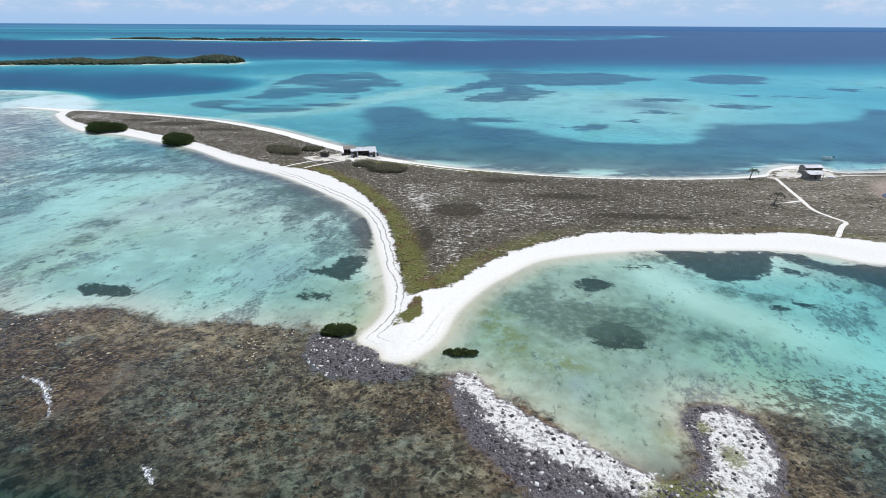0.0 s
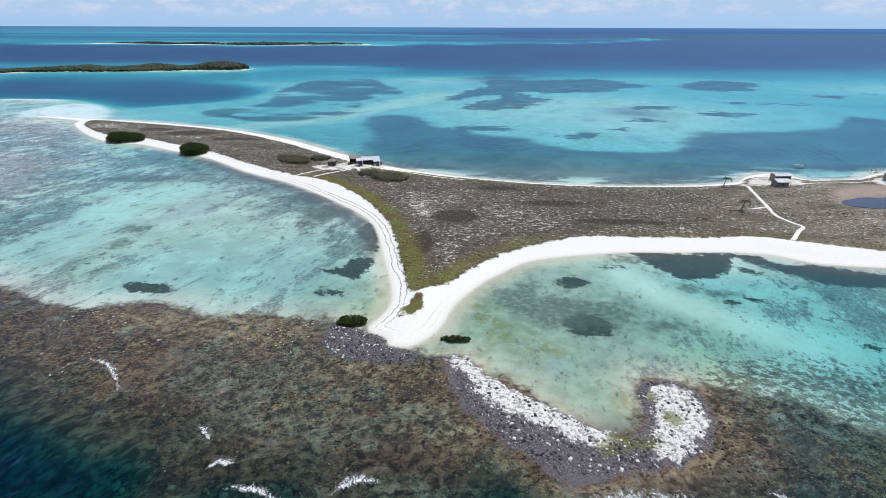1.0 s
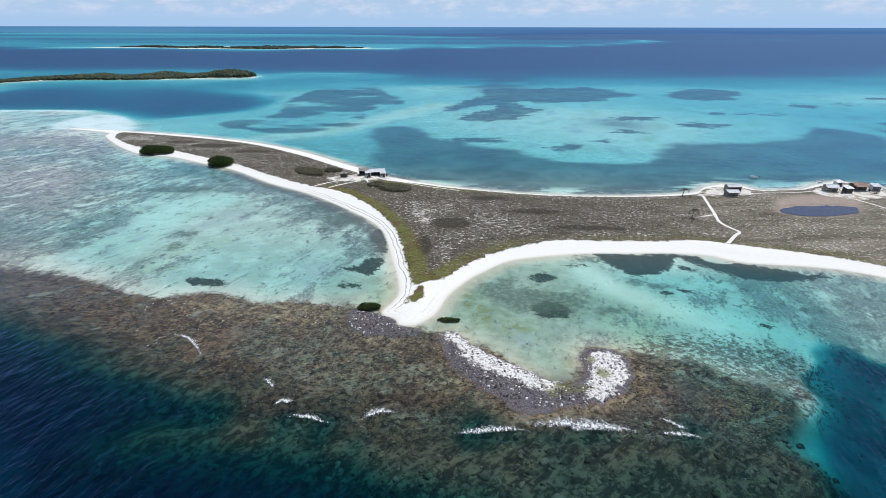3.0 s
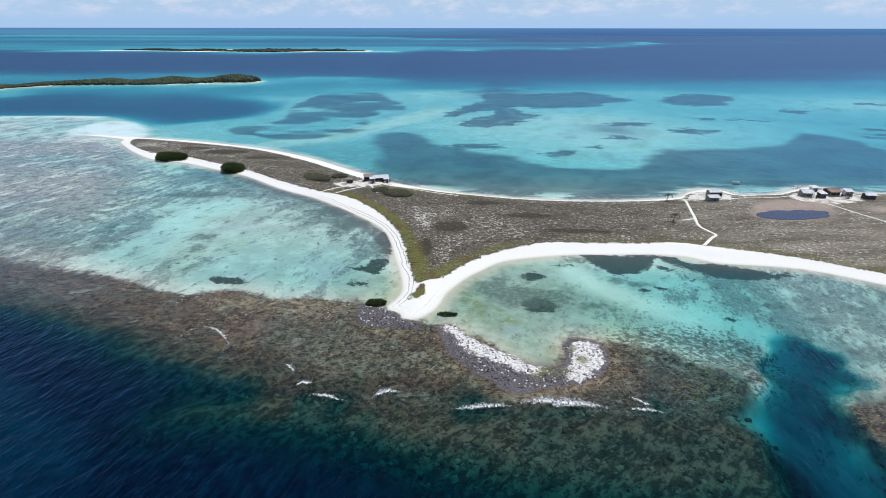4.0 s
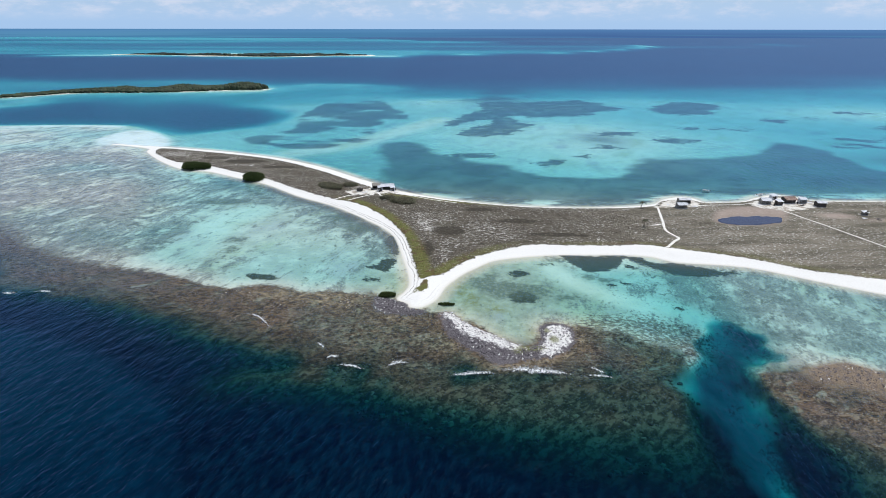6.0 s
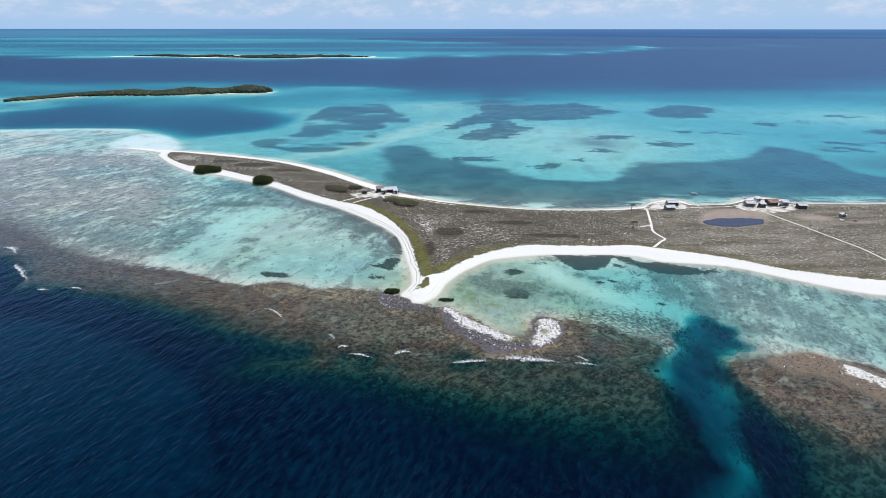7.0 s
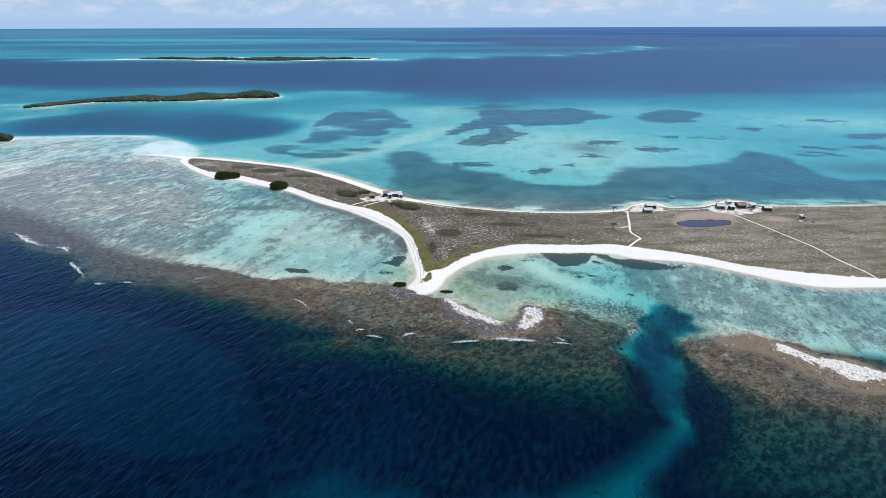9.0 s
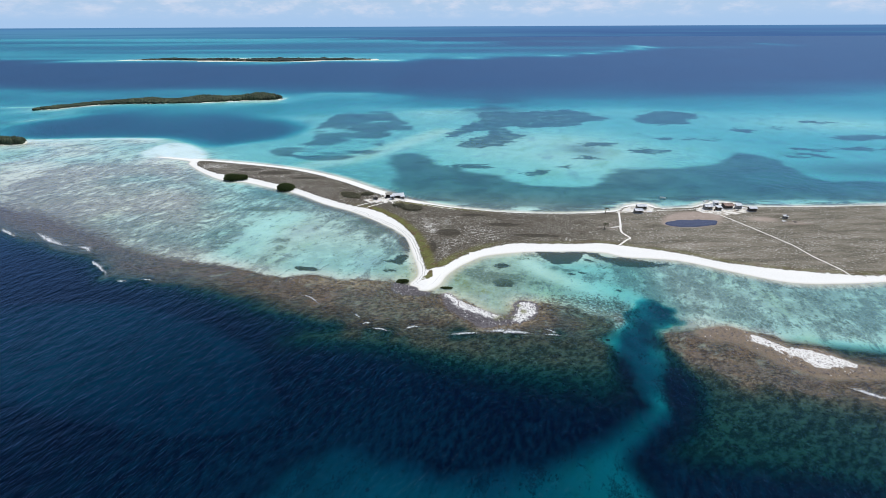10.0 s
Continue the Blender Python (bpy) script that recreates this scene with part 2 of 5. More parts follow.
ISLE_NEAR = [(-555, 529), (-532, 544), (-512, 570), (-483, 587), (-383, 599), (-319, 623), (-258, 642), (-294, 668), (-338, 667), (-414, 641), (-498, 609), (-540, 575)]
ISLE_FAR = [(-1138, 1565), (-1020, 1591), (-743, 1526), (-550, 1494), (-377, 1572), (-207, 1567), (-397, 1664), (-811, 1678), (-1057, 1654)]
ISLE_SIDE = [(-470, 314), (-414, 324), (-398, 328), (-401, 339), (-417, 346), (-436, 348), (-480, 350)]
GREY_WEST = [(-236, 265), (-206, 258), (-152, 211), (-116, 197), (-94, 184), (-65, 162), (-42, 147), (-20.2, 123.6), (-14.2, 114.2), (-14.3, 107.4), (-23.5, 103.9), (-36.8, 113.2), (-62, 138), (-92, 154), (-110, 141), (-94, 104), (-130, 100), (-280, 170), (-300, 260)]


def smooth_line(pts, closed=True, steps=4):
    """A Catmull-Rom line through the given corners."""
    p = np.array(pts, float)
    p = np.vstack([p[-1], p, p[:2]]) if closed else np.vstack([2 * p[0] - p[1], p, 2 * p[-1] - p[-2]])
    out = []
    for a, b, c, d in zip(p[:-3], p[1:-2], p[2:-1], p[3:]):
        for s in np.arange(steps) / steps:
            out.append(0.5 * (2 * b + (c - a) * s + (2 * a - 5 * b + 4 * c - d) * s * s + (3 * b - a - 3 * c + d) * s ** 3))
    if not closed:
        out.append(p[-2])
    return np.array(out)


def inside(poly, x, y, reach=40.0, steps=4):
    """Metres inside a smoothed outline (outside: minus), cut off at reach."""
    line = smooth_line(poly, True, steps)
    return line_field(line, x, y, reach, True)


def line_field(line, x, y, reach, closed):
    shape = x.shape
    x, y = x.ravel(), y.ravel()
    out = np.full(x.shape, -float(reach))
    lo, hi = line.min(0) - reach, line.max(0) + reach
    pick = np.nonzero((x > lo[0]) & (x < hi[0]) & (y > lo[1]) & (y < hi[1]))[0]
    px, py = x[pick], y[pick]
    best, odd = np.full(px.shape, 1e12), np.zeros(px.shape, bool)
    ends = zip(line, np.roll(line, -1, 0)) if closed else zip(line[:-1], line[1:])
    for (ax, ay), (bx, by) in ends:
        dx, dy = bx - ax, by - ay
        s = np.clip(((px - ax) * dx + (py - ay) * dy) / (dx * dx + dy * dy + 1e-9), 0, 1)
        best = np.minimum(best, (px - ax - s * dx) ** 2 + (py - ay - s * dy) ** 2)
        if closed and dy != 0:
            odd ^= ((ay > py) != (by > py)) & (px < ax + (py - ay) * dx / dy)
    d = np.sqrt(best)
    out[pick] = np.clip(np.where(odd, d, -d), -reach, reach)
    return out.reshape(shape)


def lattice(i, j, seed):
    h = (i * 374761393 + j * 668265263 + seed * 1442695041) & 0xFFFFFFFF
    h = ((h ^ (h >> 13)) * 1274126177) & 0xFFFFFFFF
    return ((h ^ (h >> 16)) & 0xFFFF) / 65535.0


def rough(x, y, size, seed=1, octaves=3):
    """Smooth noise from 0 to 1 with lumps of that size."""
    total, amp, norm = 0.0, 1.0, 0.0
    for k in range(octaves):
        u, v = x / size * 2 ** k, y / size * 2 ** k
        i, j = np.floor(u).astype(np.int64), np.floor(v).astype(np.int64)
        f, g = u - i, v - j
        f, g = f * f * (3 - 2 * f), g * g * (3 - 2 * g)
        s = seed + 17 * k
        total = total + amp * ((lattice(i, j, s) * (1 - f) + lattice(i + 1, j, s) * f) * (1 - g) + (lattice(i, j + 1, s) * (1 - f) + lattice(i + 1, j + 1, s) * f) * g)
        norm += amp
        amp *= 0.5
    return total / norm


def step(v, lo, hi):
    s = np.clip((v - lo) / (hi - lo), 0, 1)
    return s * s * (3 - 2 * s)


def blend(a, b, w):
    return a * (1 - w) + b * w


def ovals(spots, x, y, seed):
    out = np.full(x.shape, -12.0)
    for cx, cy, rx, ry in spots:
        r = np.sqrt(((x - cx) / rx) ** 2 + ((y - cy) / ry) ** 2)
        out = np.maximum(out, np.clip((1 - r) * min(rx, ry), -12, 12))
    return out


def spread(x, y, spots):
    """Soft round patches, summed."""
    return sum(np.exp(-((x - cx) / rx) ** 2 - ((y - cy) / ry) ** 2) for cx, cy, rx, ry in spots)


def fields(x, y):
    """All that the ground and the water need to know of each place."""
    f = {}
    land = inside(COAST, x, y)
    spit = inside(SPIT, x, y, 20)
    islet = inside(ISLET, x, y, 20)
    isle = np.maximum(np.maximum(inside(ISLE_NEAR, x, y, 60, 3), inside(ISLE_FAR, x, y, 120, 3)), inside(ISLE_SIDE, x, y, 40, 3))
    veg = inside(VEG, x, y, 30)
    bare, trail = np.full(x.shape, -20.0), np.full(x.shape, -20.0)
    for half, line in PATHS:
        trail = np.maximum(trail, half + line_field(smooth_line(line, False), x, y, 20, False))
    for yard in YARDS:
        bare = np.maximum(bare, inside(yard, x, y, 20))
    f["land"], f["spit"], f["islet"], f["isle"] = land, spit, islet, isle
    veg = veg + 1.0 * step(-x, -2, 6) * (1 - step(y, 150, 170)) * (veg > -10)
    f["veg"] = np.maximum(veg, inside(TUFT, x, y, 10) * 1.2 - 0.5 + (rough(x, y, 1.6, 58, 2) - 0.5) * 2.4)
    f["bare"], f["trail"] = np.maximum(bare, -8), trail
    # the green fringe behind the western beach and round the point
    fringe = step(veg, 0.0, 0.6) * (1 - step(veg, 3.0, 6.0)) * step(x, -60, -35) * (1 - step(x, 22, 45)) * (1 - step(y, 165, 180))
    fringe = np.maximum(fringe * (1 - 0.45 * step(x, 2, 20)), step(inside(TUFT, x, y, 10), -0.5, 0.3))
    f["green"] = np.maximum(fringe, 0.5 * step(veg, 0, 1) * (1 - step(veg, 2, 5)) * step(x, 30, 60) * (1 - step(y, 118, 128)))
    f["mud"] = np.maximum(inside(MUD, x, y, 10), ovals([(180, 148, 8, 4), (196, 143, 6, 2)], x, y, 1))
    f["pond"] = inside(POND, x, y, 10)
    f["wrack"] = step(-x, -8, 4) * (1 - step(y, 150, 170)) * step(y, 66, 72)
    reef = np.maximum(inside(REEF, x, y), inside(EAST_REEF, x, y))
    seaward = 1 - step(y + np.where(x < -40, (x + 40) * 0.42, 0), 42, 52)
    inner = step(-x, 78, 130) * (1 - seaward)
    reef = np.where(inner > 0, reef * (1 - 0.8 * inner), reef)
    reef = reef + seaward * ((rough(x * 1.3, y * 0.7, 8, 71, 4) - 0.5) * 13 - 1.5)
    f["patchy"] = 1 - step(np.hypot((x - 61) / 25, (y - 50) / 15), 0.5, 1.15)
    f["reef"] = reef
    f["outer"] = (1 - step(y + np.where(x < -40, (x + 40) * 0.42, 0) + 14 * (rough(x, y, 8, 59, 4) - 0.5), 38, 50)) * (1 - step(x, 4, 30))
    f["rubble"] = np.maximum(np.maximum(inside(TIP_RUBBLE, x, y, 12), spit + 0.1), islet + 0.4)
    f["algae"] = ovals([(30.6, 43.2, 3.8, 1.3), (27.6, 41.6, 1.6, 0.9), (37.6, 47.6, 1.3, 1.5), (36.4, 51.8, 0.9, 0.9)], x, y, 1)
    # the colours of the coral flat, stretch by stretch
    f["gold"] = np.clip(np.exp(-(line_field(smooth_line(GOLD, False), x, y, 20, False) / 1.4) ** 2) + spread(x, y, ((-36, 68.5, 13, 3.6), (-24, 66.5, 8, 4.5), (-7, 57.5, 9, 2.4), (8, 45, 5, 5), (-47, 71, 8, 2.6))), 0, 1)
    f["brown"] = step(islet, -3, 0) * step(x, 90, 96)
    f["turf"] = np.clip(spread(x, y, ((-17, 50, 11, 7), (-8, 45, 9, 4.5), (5.5, 46, 5, 3.5), (-18.5, 62, 2.4, 7), (3, 36, 9, 3), (-30, 55, 7, 5), (58, 52, 13, 6))), 0, 1)
    f["maroon"] = np.clip(spread(x, y, ((-22, 37.5, 7, 3.4), (-13, 34.5, 8, 3), (9, 38, 7, 2.6), (-1, 39, 5, 2.2), (36, 35.5, 9, 2.4), (-34, 46, 8, 4), (48, 38, 7, 4))), 0, 1)
    f["white"] = np.maximum(np.maximum(inside(SPIT_WHITE, x, y, 12) + 0.1, inside(SPIT_HEAD, x, y, 12)), inside(ISLET_WHITE, x, y, 12) - 0.8 + (rough(x, y, 2.2, 77, 4) - 0.5) * 6)
    weed = ovals(WEED_SPOTS, x, y, 3)
    for bed in WEED:
        weed = np.maximum(weed, inside(bed, x, y, 12))
    far_weed = ovals(LAGOON_SPOTS, x, y, 5)
    for bed in LAGOON_WEED:
        far_weed = np.maximum(far_weed, np.clip(inside(bed, x, y, 40, 3), -40, 12))
    f["weed"] = weed
    f["olive"] = np.clip(sum(np.exp(-((x - cx) / rx) ** 2 - ((y - cy) / ry) ** 2) for cx, cy, rx, ry in ((15.7, 69, 4, 5), (23.3, 64, 5, 2.5), (32.3, 49.9, 1.8, 2), (13, 75, 3, 4))), 0, 1)
    f["thin"] = ovals(THIN_SPOTS, x, y, 3)
    f["farweed"] = np.where(land > -3, -12, far_weed)
    # and the thin beds that only dull the sand
    soft = step(inside(SHORE_WEED, x, y, 40, 3) + 20 * (rough(x * 0.5, y, 16, 92, 4) - 0.5), -4, 6)
    soft = np.maximum(soft, 0.8 * step(rough(x * 0.6, y, 60, 97, 4), 0.34, 0.5) * spread(x, y, ((64, 640, 50, 90), (40, 560, 40, 40), (118, 318, 20, 24), (330, 262, 60, 24))))
    loose = step(inside(PATCHY_WEED, x, y, 40, 3) + 30 * (rough(x * 0.7, y, 40, 93, 4) - 0.5), -2, 3) * step(rough(x * 0.6, y * 1.2, 24, 94, 4), 0.28, 0.42)
    soft = np.maximum(soft, loose)
    f["soft"] = np.clip(soft, 0, 1) * step(-land + 5 * (rough(x * 0.5, y, 9, 99, 3) - 0.5), 1.5, 5)
    f["strand"] = np.clip(step(inside(ISLE_FAR, x, y, 120, 3), -60, -40) + spread(x, y, ((-492, 574, 26, 26), (-306, 619, 34, 22), (-255, 642, 22, 14))), 0, 1)    # how grey and streaked the sand of the flats is
    flat = step(inside(FLAT, x, y, 60), -10, 25)
    grey = step(inside(GREY_WEST, x, y, 40), -10, 12)
    east = step(x, 62, 90) * (1 - step(y, 96, 104)) * step(y, 30, 45)
    f["mottle"] = np.clip(0.32 + 0.26 * flat * step(-x, 60, 110) + 0.5 * grey + 0.45 * east + 0.22 * (1 - step(np.hypot((x - 36) / 24, (y - 71) / 18), 0.7, 1.3)) + 0.75 * step(land, -15, -7) * (1 - step(land, -2, 0)) * step(-x, 4, 14) * step(y, 92, 104) * (1 - step(y, 190, 215)) - 0.2 * step(x, 0, 10) * (1 - step(x, 60, 80)) * (1 - step(y, 110, 130)), 0, 1)
    # depth of the water
    n1, n2 = rough(x, y, 60, 3), rough(x, y, 420, 9)
    d = 0.38 + 0.4 * n1
    bay = step(x, 20, 75) * (1 - step(x, 85, 110)) * step(y, 40, 52) * (1 - step(y, 86, 98))
    d = d + 0.75 * bay
    d = blend(d, 0.5 + 0.4 * n1, step(x, 90, 120) * (1 - step(y, 100, 110)))
    d = blend(d, 0.16 + 0.75 * step(rough(x * 0.6, y, 55, 98, 4), 0.35, 0.75), flat)
    west_trough = step(x, -75, -60) * (1 - step(x, -22, -10)) * (1 - step(y, 95, 125))
    d = d + 0.2 * west_trough
    lag = step(y - 0.25 * np.maximum(x - 250, 0), 160, 215) * step(x + 0.9 * y, 10, 110)
    d = blend(d, 1.4 + 0.8 * n1 + 0.6 * step(x, 100, 400), lag)
    d = blend(d, 0.8 + 0.4 * n1, lag * (1 - step(np.hypot((x - 95) / 150, (y - 320) / 120), 0.2, 1.15)))
    d = blend(d, 0.9, lag * np.clip(spread(x, y, ((420, 450, 120, 60), (-20, 560, 60, 90))), 0, 1) * 0.8)
    d = blend(d, 2.4 + 2.0 * n1, step(inside(FLAT, x, y, 60), 2, -14) * step(-x, 190, 260) * step(y, 250, 330))
    d = blend(d, 9.0, step(inside(DEEP_NW, x, y, 60), -14, 26))
    lanes = rough(x * 0.35, y, 150, 44, 4) - 0.5
    off = y - 0.10 * np.clip(x - 150, 0, 900) + 420 * lanes
    d = blend(d, 2.6 + 3.0 * n2, step(off, 430, 640) * lag)
    d = blend(d, 7.0, step(off, 590, 760))
    d = blend(d, 13.0, step(off - 150 * lanes, 700, 930))
    streaks = rough(x * 0.16, y, 330, 41, 4)
    shoal = inside(SHOAL_RIM + SHOAL_BACK, x, y, 500, 4) + 140 * (streaks - 0.5)
    d = blend(d, 3.0 + 4.5 * step(streaks, 0.36, 0.66), step(shoal, -20, 60) * (1 - 0.35 * step(x, -200, 900)))
    d = blend(d, 3.2, step(rough(x * 0.12, y, 420, 43, 4), 0.60, 0.68) * step(y, 2200, 2700) * 0.8)
    rim = line_field(smooth_line(SHOAL_RIM[:-1], False), x, y, 400, False)
    d = blend(d, 0.3, np.exp(-(rim / (42 + 0.02 * np.maximum(y - 1600, 0))) ** 2) * 0.92)
    reef_bars = line_field(smooth_line([(1470, 3230), (1665, 3120), (1800, 2900), (1760, 2700)], False), x, y, 400, False)
    d = blend(d, 1.6, np.exp(-(reef_bars / 60) ** 2) * 0.85)
    d = blend(d, 0.5, step(inside(ISLE_FAR, x, y, 120, 3), -60, -5))
    d = blend(d, 0.6 + 1.6 * n1, step(inside(ISLE_NEAR, x, y, 60, 3), -55, -5) * 0.8)
    edge_bar = 3 + line_field(smooth_line([(-420, 343), (-358, 352), (-310, 357), (-281, 354)], False), x, y, 30, False)
    bar = np.maximum(inside(BAR, x, y, 40, 3), edge_bar) + (rough(x * 0.6, y, 14, 47, 4) - 0.5) * 7
    d = blend(d, 0.14 + 0.3 * n1, step(bar, -5, 4) * 0.98)
    clear = 7 + line_field(smooth_line([(-98, 92), (-93, 107), (-92, 120), (-92, 134), (-84, 146)], False), x, y, 40, False)
    d = blend(d, 0.75, step(clear, -9, 4) * 0.8)
    run = 4.5 + line_field(smooth_line([(44, 90), (52, 80), (62, 72), (76, 66.5), (83, 58), (86, 51)], False), x, y, 40, False)
    d = blend(d, 0.6 + 1.2 * step(x, 50, 88), step(run, -5, 4) * 0.85)
    lane_clear = np.maximum(step(clear, -8, 3), step(run, -4, 3))
    lane = 12 + line_field(smooth_line([(-104, 262), (-70, 290), (-45, 335), (-10, 400)], False), x, y, 40, False)
    bank = 42 + line_field(smooth_line([(-330, 605), (-260, 655), (-190, 700), (-110, 672)], False), x, y, 90, False)
    d = blend(d, 0.2 + 2.6 * step(rough(x * 0.3, y, 34, 46, 4), 0.38, 0.62), step(bank, -26, 20) * 0.75)
    tail = line_field(smooth_line([(-620, 560), (-560, 545), (-500, 520), (-470, 480), (-500, 455)], False), x, y, 60, False)
    d = blend(d, 0.5, np.exp(-((tail + 14 * (rough(x * 0.4, y, 30, 48, 3) - 0.5)) / 15) ** 2) * 0.8)
    d = blend(d, 0.45, step(lane, -14, 10) * 0.6)
    # the seaward side
    south = (1 - step(y - np.where(x < -40, -(x + 40) * 0.42, 0) - np.where(x > 70, (x - 70) * -0.15, 0), 19, 46))
    d = blend(d, 15.0, south)
    rise = inside(TEAL_WEST, x, y, 60) + 12 * (rough(x, y, 16, 62, 4) - 0.5)
    d = blend(d, 12.8 + 2.2 * step(48 - y - 0.62 * np.clip(-x - 40, 0, 90), 2, 46), south * step(rise, -5, 9))
    d = blend(d, 11.6 - 4.2 * step(x, 0, 58) + 3.0 * (n1 - 0.5), south * step(inside(DEEP_SAND, x, y, 40) + 7 * (rough(x, y, 9, 60, 4) - 0.5), -4, 5))
    sl = inside(SLOPE, x, y, 40)
    run_out = 35 - y
    brow = np.clip(7.0 + 0.20 * x, 1.5, 15)
    d = blend(d, np.clip(0.4 + (0.05 + 0.13 * step(-x, -12, 14)) * run_out + 0.017 * (1 + 0.017 * np.clip(52 - x, 0, 90)) * np.maximum(run_out - brow, 0) ** 2 + 1.2 * (rough(x, y, 9, 96, 3) - 0.5), 0.35, 15), step(sl, -8, 5) * (1 - step(y, 30, 38)))
    d = blend(d, np.clip(0.3 + (24 - 0.3 * (x - 100) - y) * 0.062, 0.25, 4.2), step(inside(EAST_SLOPE, x, y, 40), -4, 8))
    hole = np.exp(-((x - 89) / 5) ** 2 - ((y - 51) / 8) ** 2)
    d = blend(d, 8.4 + 3.4 * hole + 9.0 * (rough(x * 1.2, y * 0.8, 8, 57, 4) - 0.5) - 0.6 * (1 - step(y, -4, 10)), step(inside(CHANNEL, x, y, 30) + 9 * (rough(x, y, 6, 65, 4) - 0.5), -1.5, 2.5) * 0.94)
    d = blend(d, 0.06 + 0.16 * n1 + 0.4 * step(x, 43, 62) * (1 - step(x, 78, 86)), step(reef, -11.0, 3.0))
    d = d + 0.5 * seaward * (1 - step(reef, 0, 11)) * step(reef, -2, 3) * (x < 70)
    f["crust"] = step(inside(REEF, x, y, 70) + 34 * (rough(x * 0.6, y, 30, 95, 4) - 0.5), -52, 2) * 0.5 * step(-x, 62, 130) * step(y, 60, 80)
    f["dull"] = np.clip(0.42 * step(-x, 6, 18) * (1 - step(y, 230, 300)) * (1 - 0.85 * step(-x, 80, 130)) + 0.4 * (1 - step(np.hypot((x - 34) / 40, (y - 74) / 28), 0.6, 1.2)) + 0.6 * east + 0.5 * np.exp(-((x - 84) / 16) ** 2 - ((y - 46) / 14) ** 2), 0, 1) * (1 - 0.85 * lane_clear) * (1 - step(inside(BAR, x, y, 40, 3), -20, 0))
    f["bar"] = step(bar, -3, 3)
    # and up to every shore
    shore = np.maximum(np.maximum(land, spit), np.maximum(islet, isle))
    out = np.maximum(-shore, 0)
    d = np.minimum(d, 0.03 + 0.09 * out + np.where(out > 3.5, (out - 3.5) ** 2 * 0.2, 0))
    f["depth"] = np.where(shore > 0, 0.03, d)
    sandy = np.maximum(np.maximum(inside(DEEP_SAND, x, y, 40) + 7 * (rough(x, y, 9, 60, 4) - 0.5), inside(TEAL_WEST, x, y, 40) - 2), inside(CHANNEL, x, y, 40) - 2 + 5 * (rough(x, y, 5, 64, 4) - 0.5))
    f["slope"] = np.clip(south + step(inside(EAST_SLOPE, x, y, 40), -4, 4), 0, 1) * (1 - step(sandy, -2, 2))
    offshore = np.where(x < -2, 1 - step(y + np.where(x < -40, (x + 40) * 0.42, 0), 50, 60), seaward)
    f["slope"] = np.maximum(f["slope"], offshore * (1 - step(sandy, -4, 4)) * (x > -330) * (1 - step(y + 0.41 * np.maximum(x - 80, 0), 34, 42) * (x > 70)))
    f["silt"] = np.clip((1 - step(np.hypot((x - 24) / 36, (y - 73) / 30), 0.6, 1.25)) + 0.7 * (1 - step(np.hypot((x + 14) / 14, (y - 78) / 12), 0.5, 1.2)), 0, 1) * (1 - 0.8 * lane_clear)
    f["mottle"] = f["mottle"] * (1 - 0.7 * lane_clear)
    f["gap"] = np.clip(0.5 * step(rough(x * 0.45, y, 9, 51, 4), 0.48, 0.64) + step(ovals([(84, 124, 6, 5), (92, 119, 8, 3.5), (104, 115, 9, 3), (128, 108, 12, 2.6), (142, 104, 12, 2.8), (156, 100, 10, 3), (134, 130, 8, 2.5), (-130, 243, 30, 7), (-172, 252, 22, 8), (2, 140, 12, 8), (70, 117, 14, 2.5)], x, y, 1), -2, 3) * rough(x * 0.6, y, 4, 52) + 1.3 * step(ovals([(6.5, 99, 3.0, 7), (-1, 124, 2.6, 7), (5, 113, 2.6, 5), (-4, 133, 3, 5)], x, y, 1), -0.8, 1.6) * rough(x, y, 3, 55), 0, 1.9)
    f["dry"] = step(x, 45, 125)
    f["calm"] = 1 - 0.8 * lag * step(y, 185, 230)
    f["open"] = np.clip(spread(x, y, ((-2, 127, 5, 9), (6, 103, 5, 7), (11, 112, 7, 6), (20, 128, 12, 8), (-7, 141, 5, 8), (32, 118, 12, 6), (-150, 243, 26, 9), (-178, 254, 12, 7), (-118, 226, 18, 5), (-88, 203, 14, 4))), 0, 1)
    f["far_west"] = step(-x, 80, 150)
    f["dark"] = ovals([(7, 123.5, 6.5, 5), (-0.5, 105, 2.6, 8), (36, 136, 9, 2.6), (52, 121, 12, 2.2), (20, 150, 8, 2.4), (-146, 243, 10, 4), (-124, 235, 13, 4.5), (-97, 222, 12, 3)], x, y, 1)
    f["bank"] = step(land, -6.5, -3.5) * (1 - step(land, -1.4, -0.3)) * step(-x, 8, 14) * step(y, 95, 108) * (1 - step(y, 180, 200))
    f["bank"] = np.maximum(f["bank"], step(land, -17, -10) * (1 - step(land, -3.5, -1)) * step(y - 0.15 * np.abs(x - 60), 140, 150) * step(x, -40, -10) * step(rough(x * 0.35, y * 1.2, 9, 100, 4), 0.44, 0.54))
    # height of ground and sea bed
    z = -np.minimum(0.06 + 0.45 * d, 3.2)
    z = np.where(reef > 0, z + 0.22 * (rough(x, y, 3.2, 5, 2) - 0.55) * step(reef, 0, 3), z)
    z = blend(z, 0.08 + 0.9 * step(land, 0, 9) + 0.25 * (rough(x, y, 7, 8) - 0.5) * step(land, 2, 8), step(land, -1.2, 1.6))
    z = blend(z, 0.45 + 0.14 * (rough(x, y, 3.0, 4, 2) - 0.5), step(np.maximum(spit, islet), -1.0, 2.0))
    z = blend(z, 0.25 + 0.12 * (rough(x, y, 3.0, 14, 2) - 0.5), step(inside(TIP_RUBBLE, x, y, 12), -0.5, 2.0) * (1 - step(land, -0.5, 1)))
    z = blend(z, 1.0, step(isle, -2, 10))
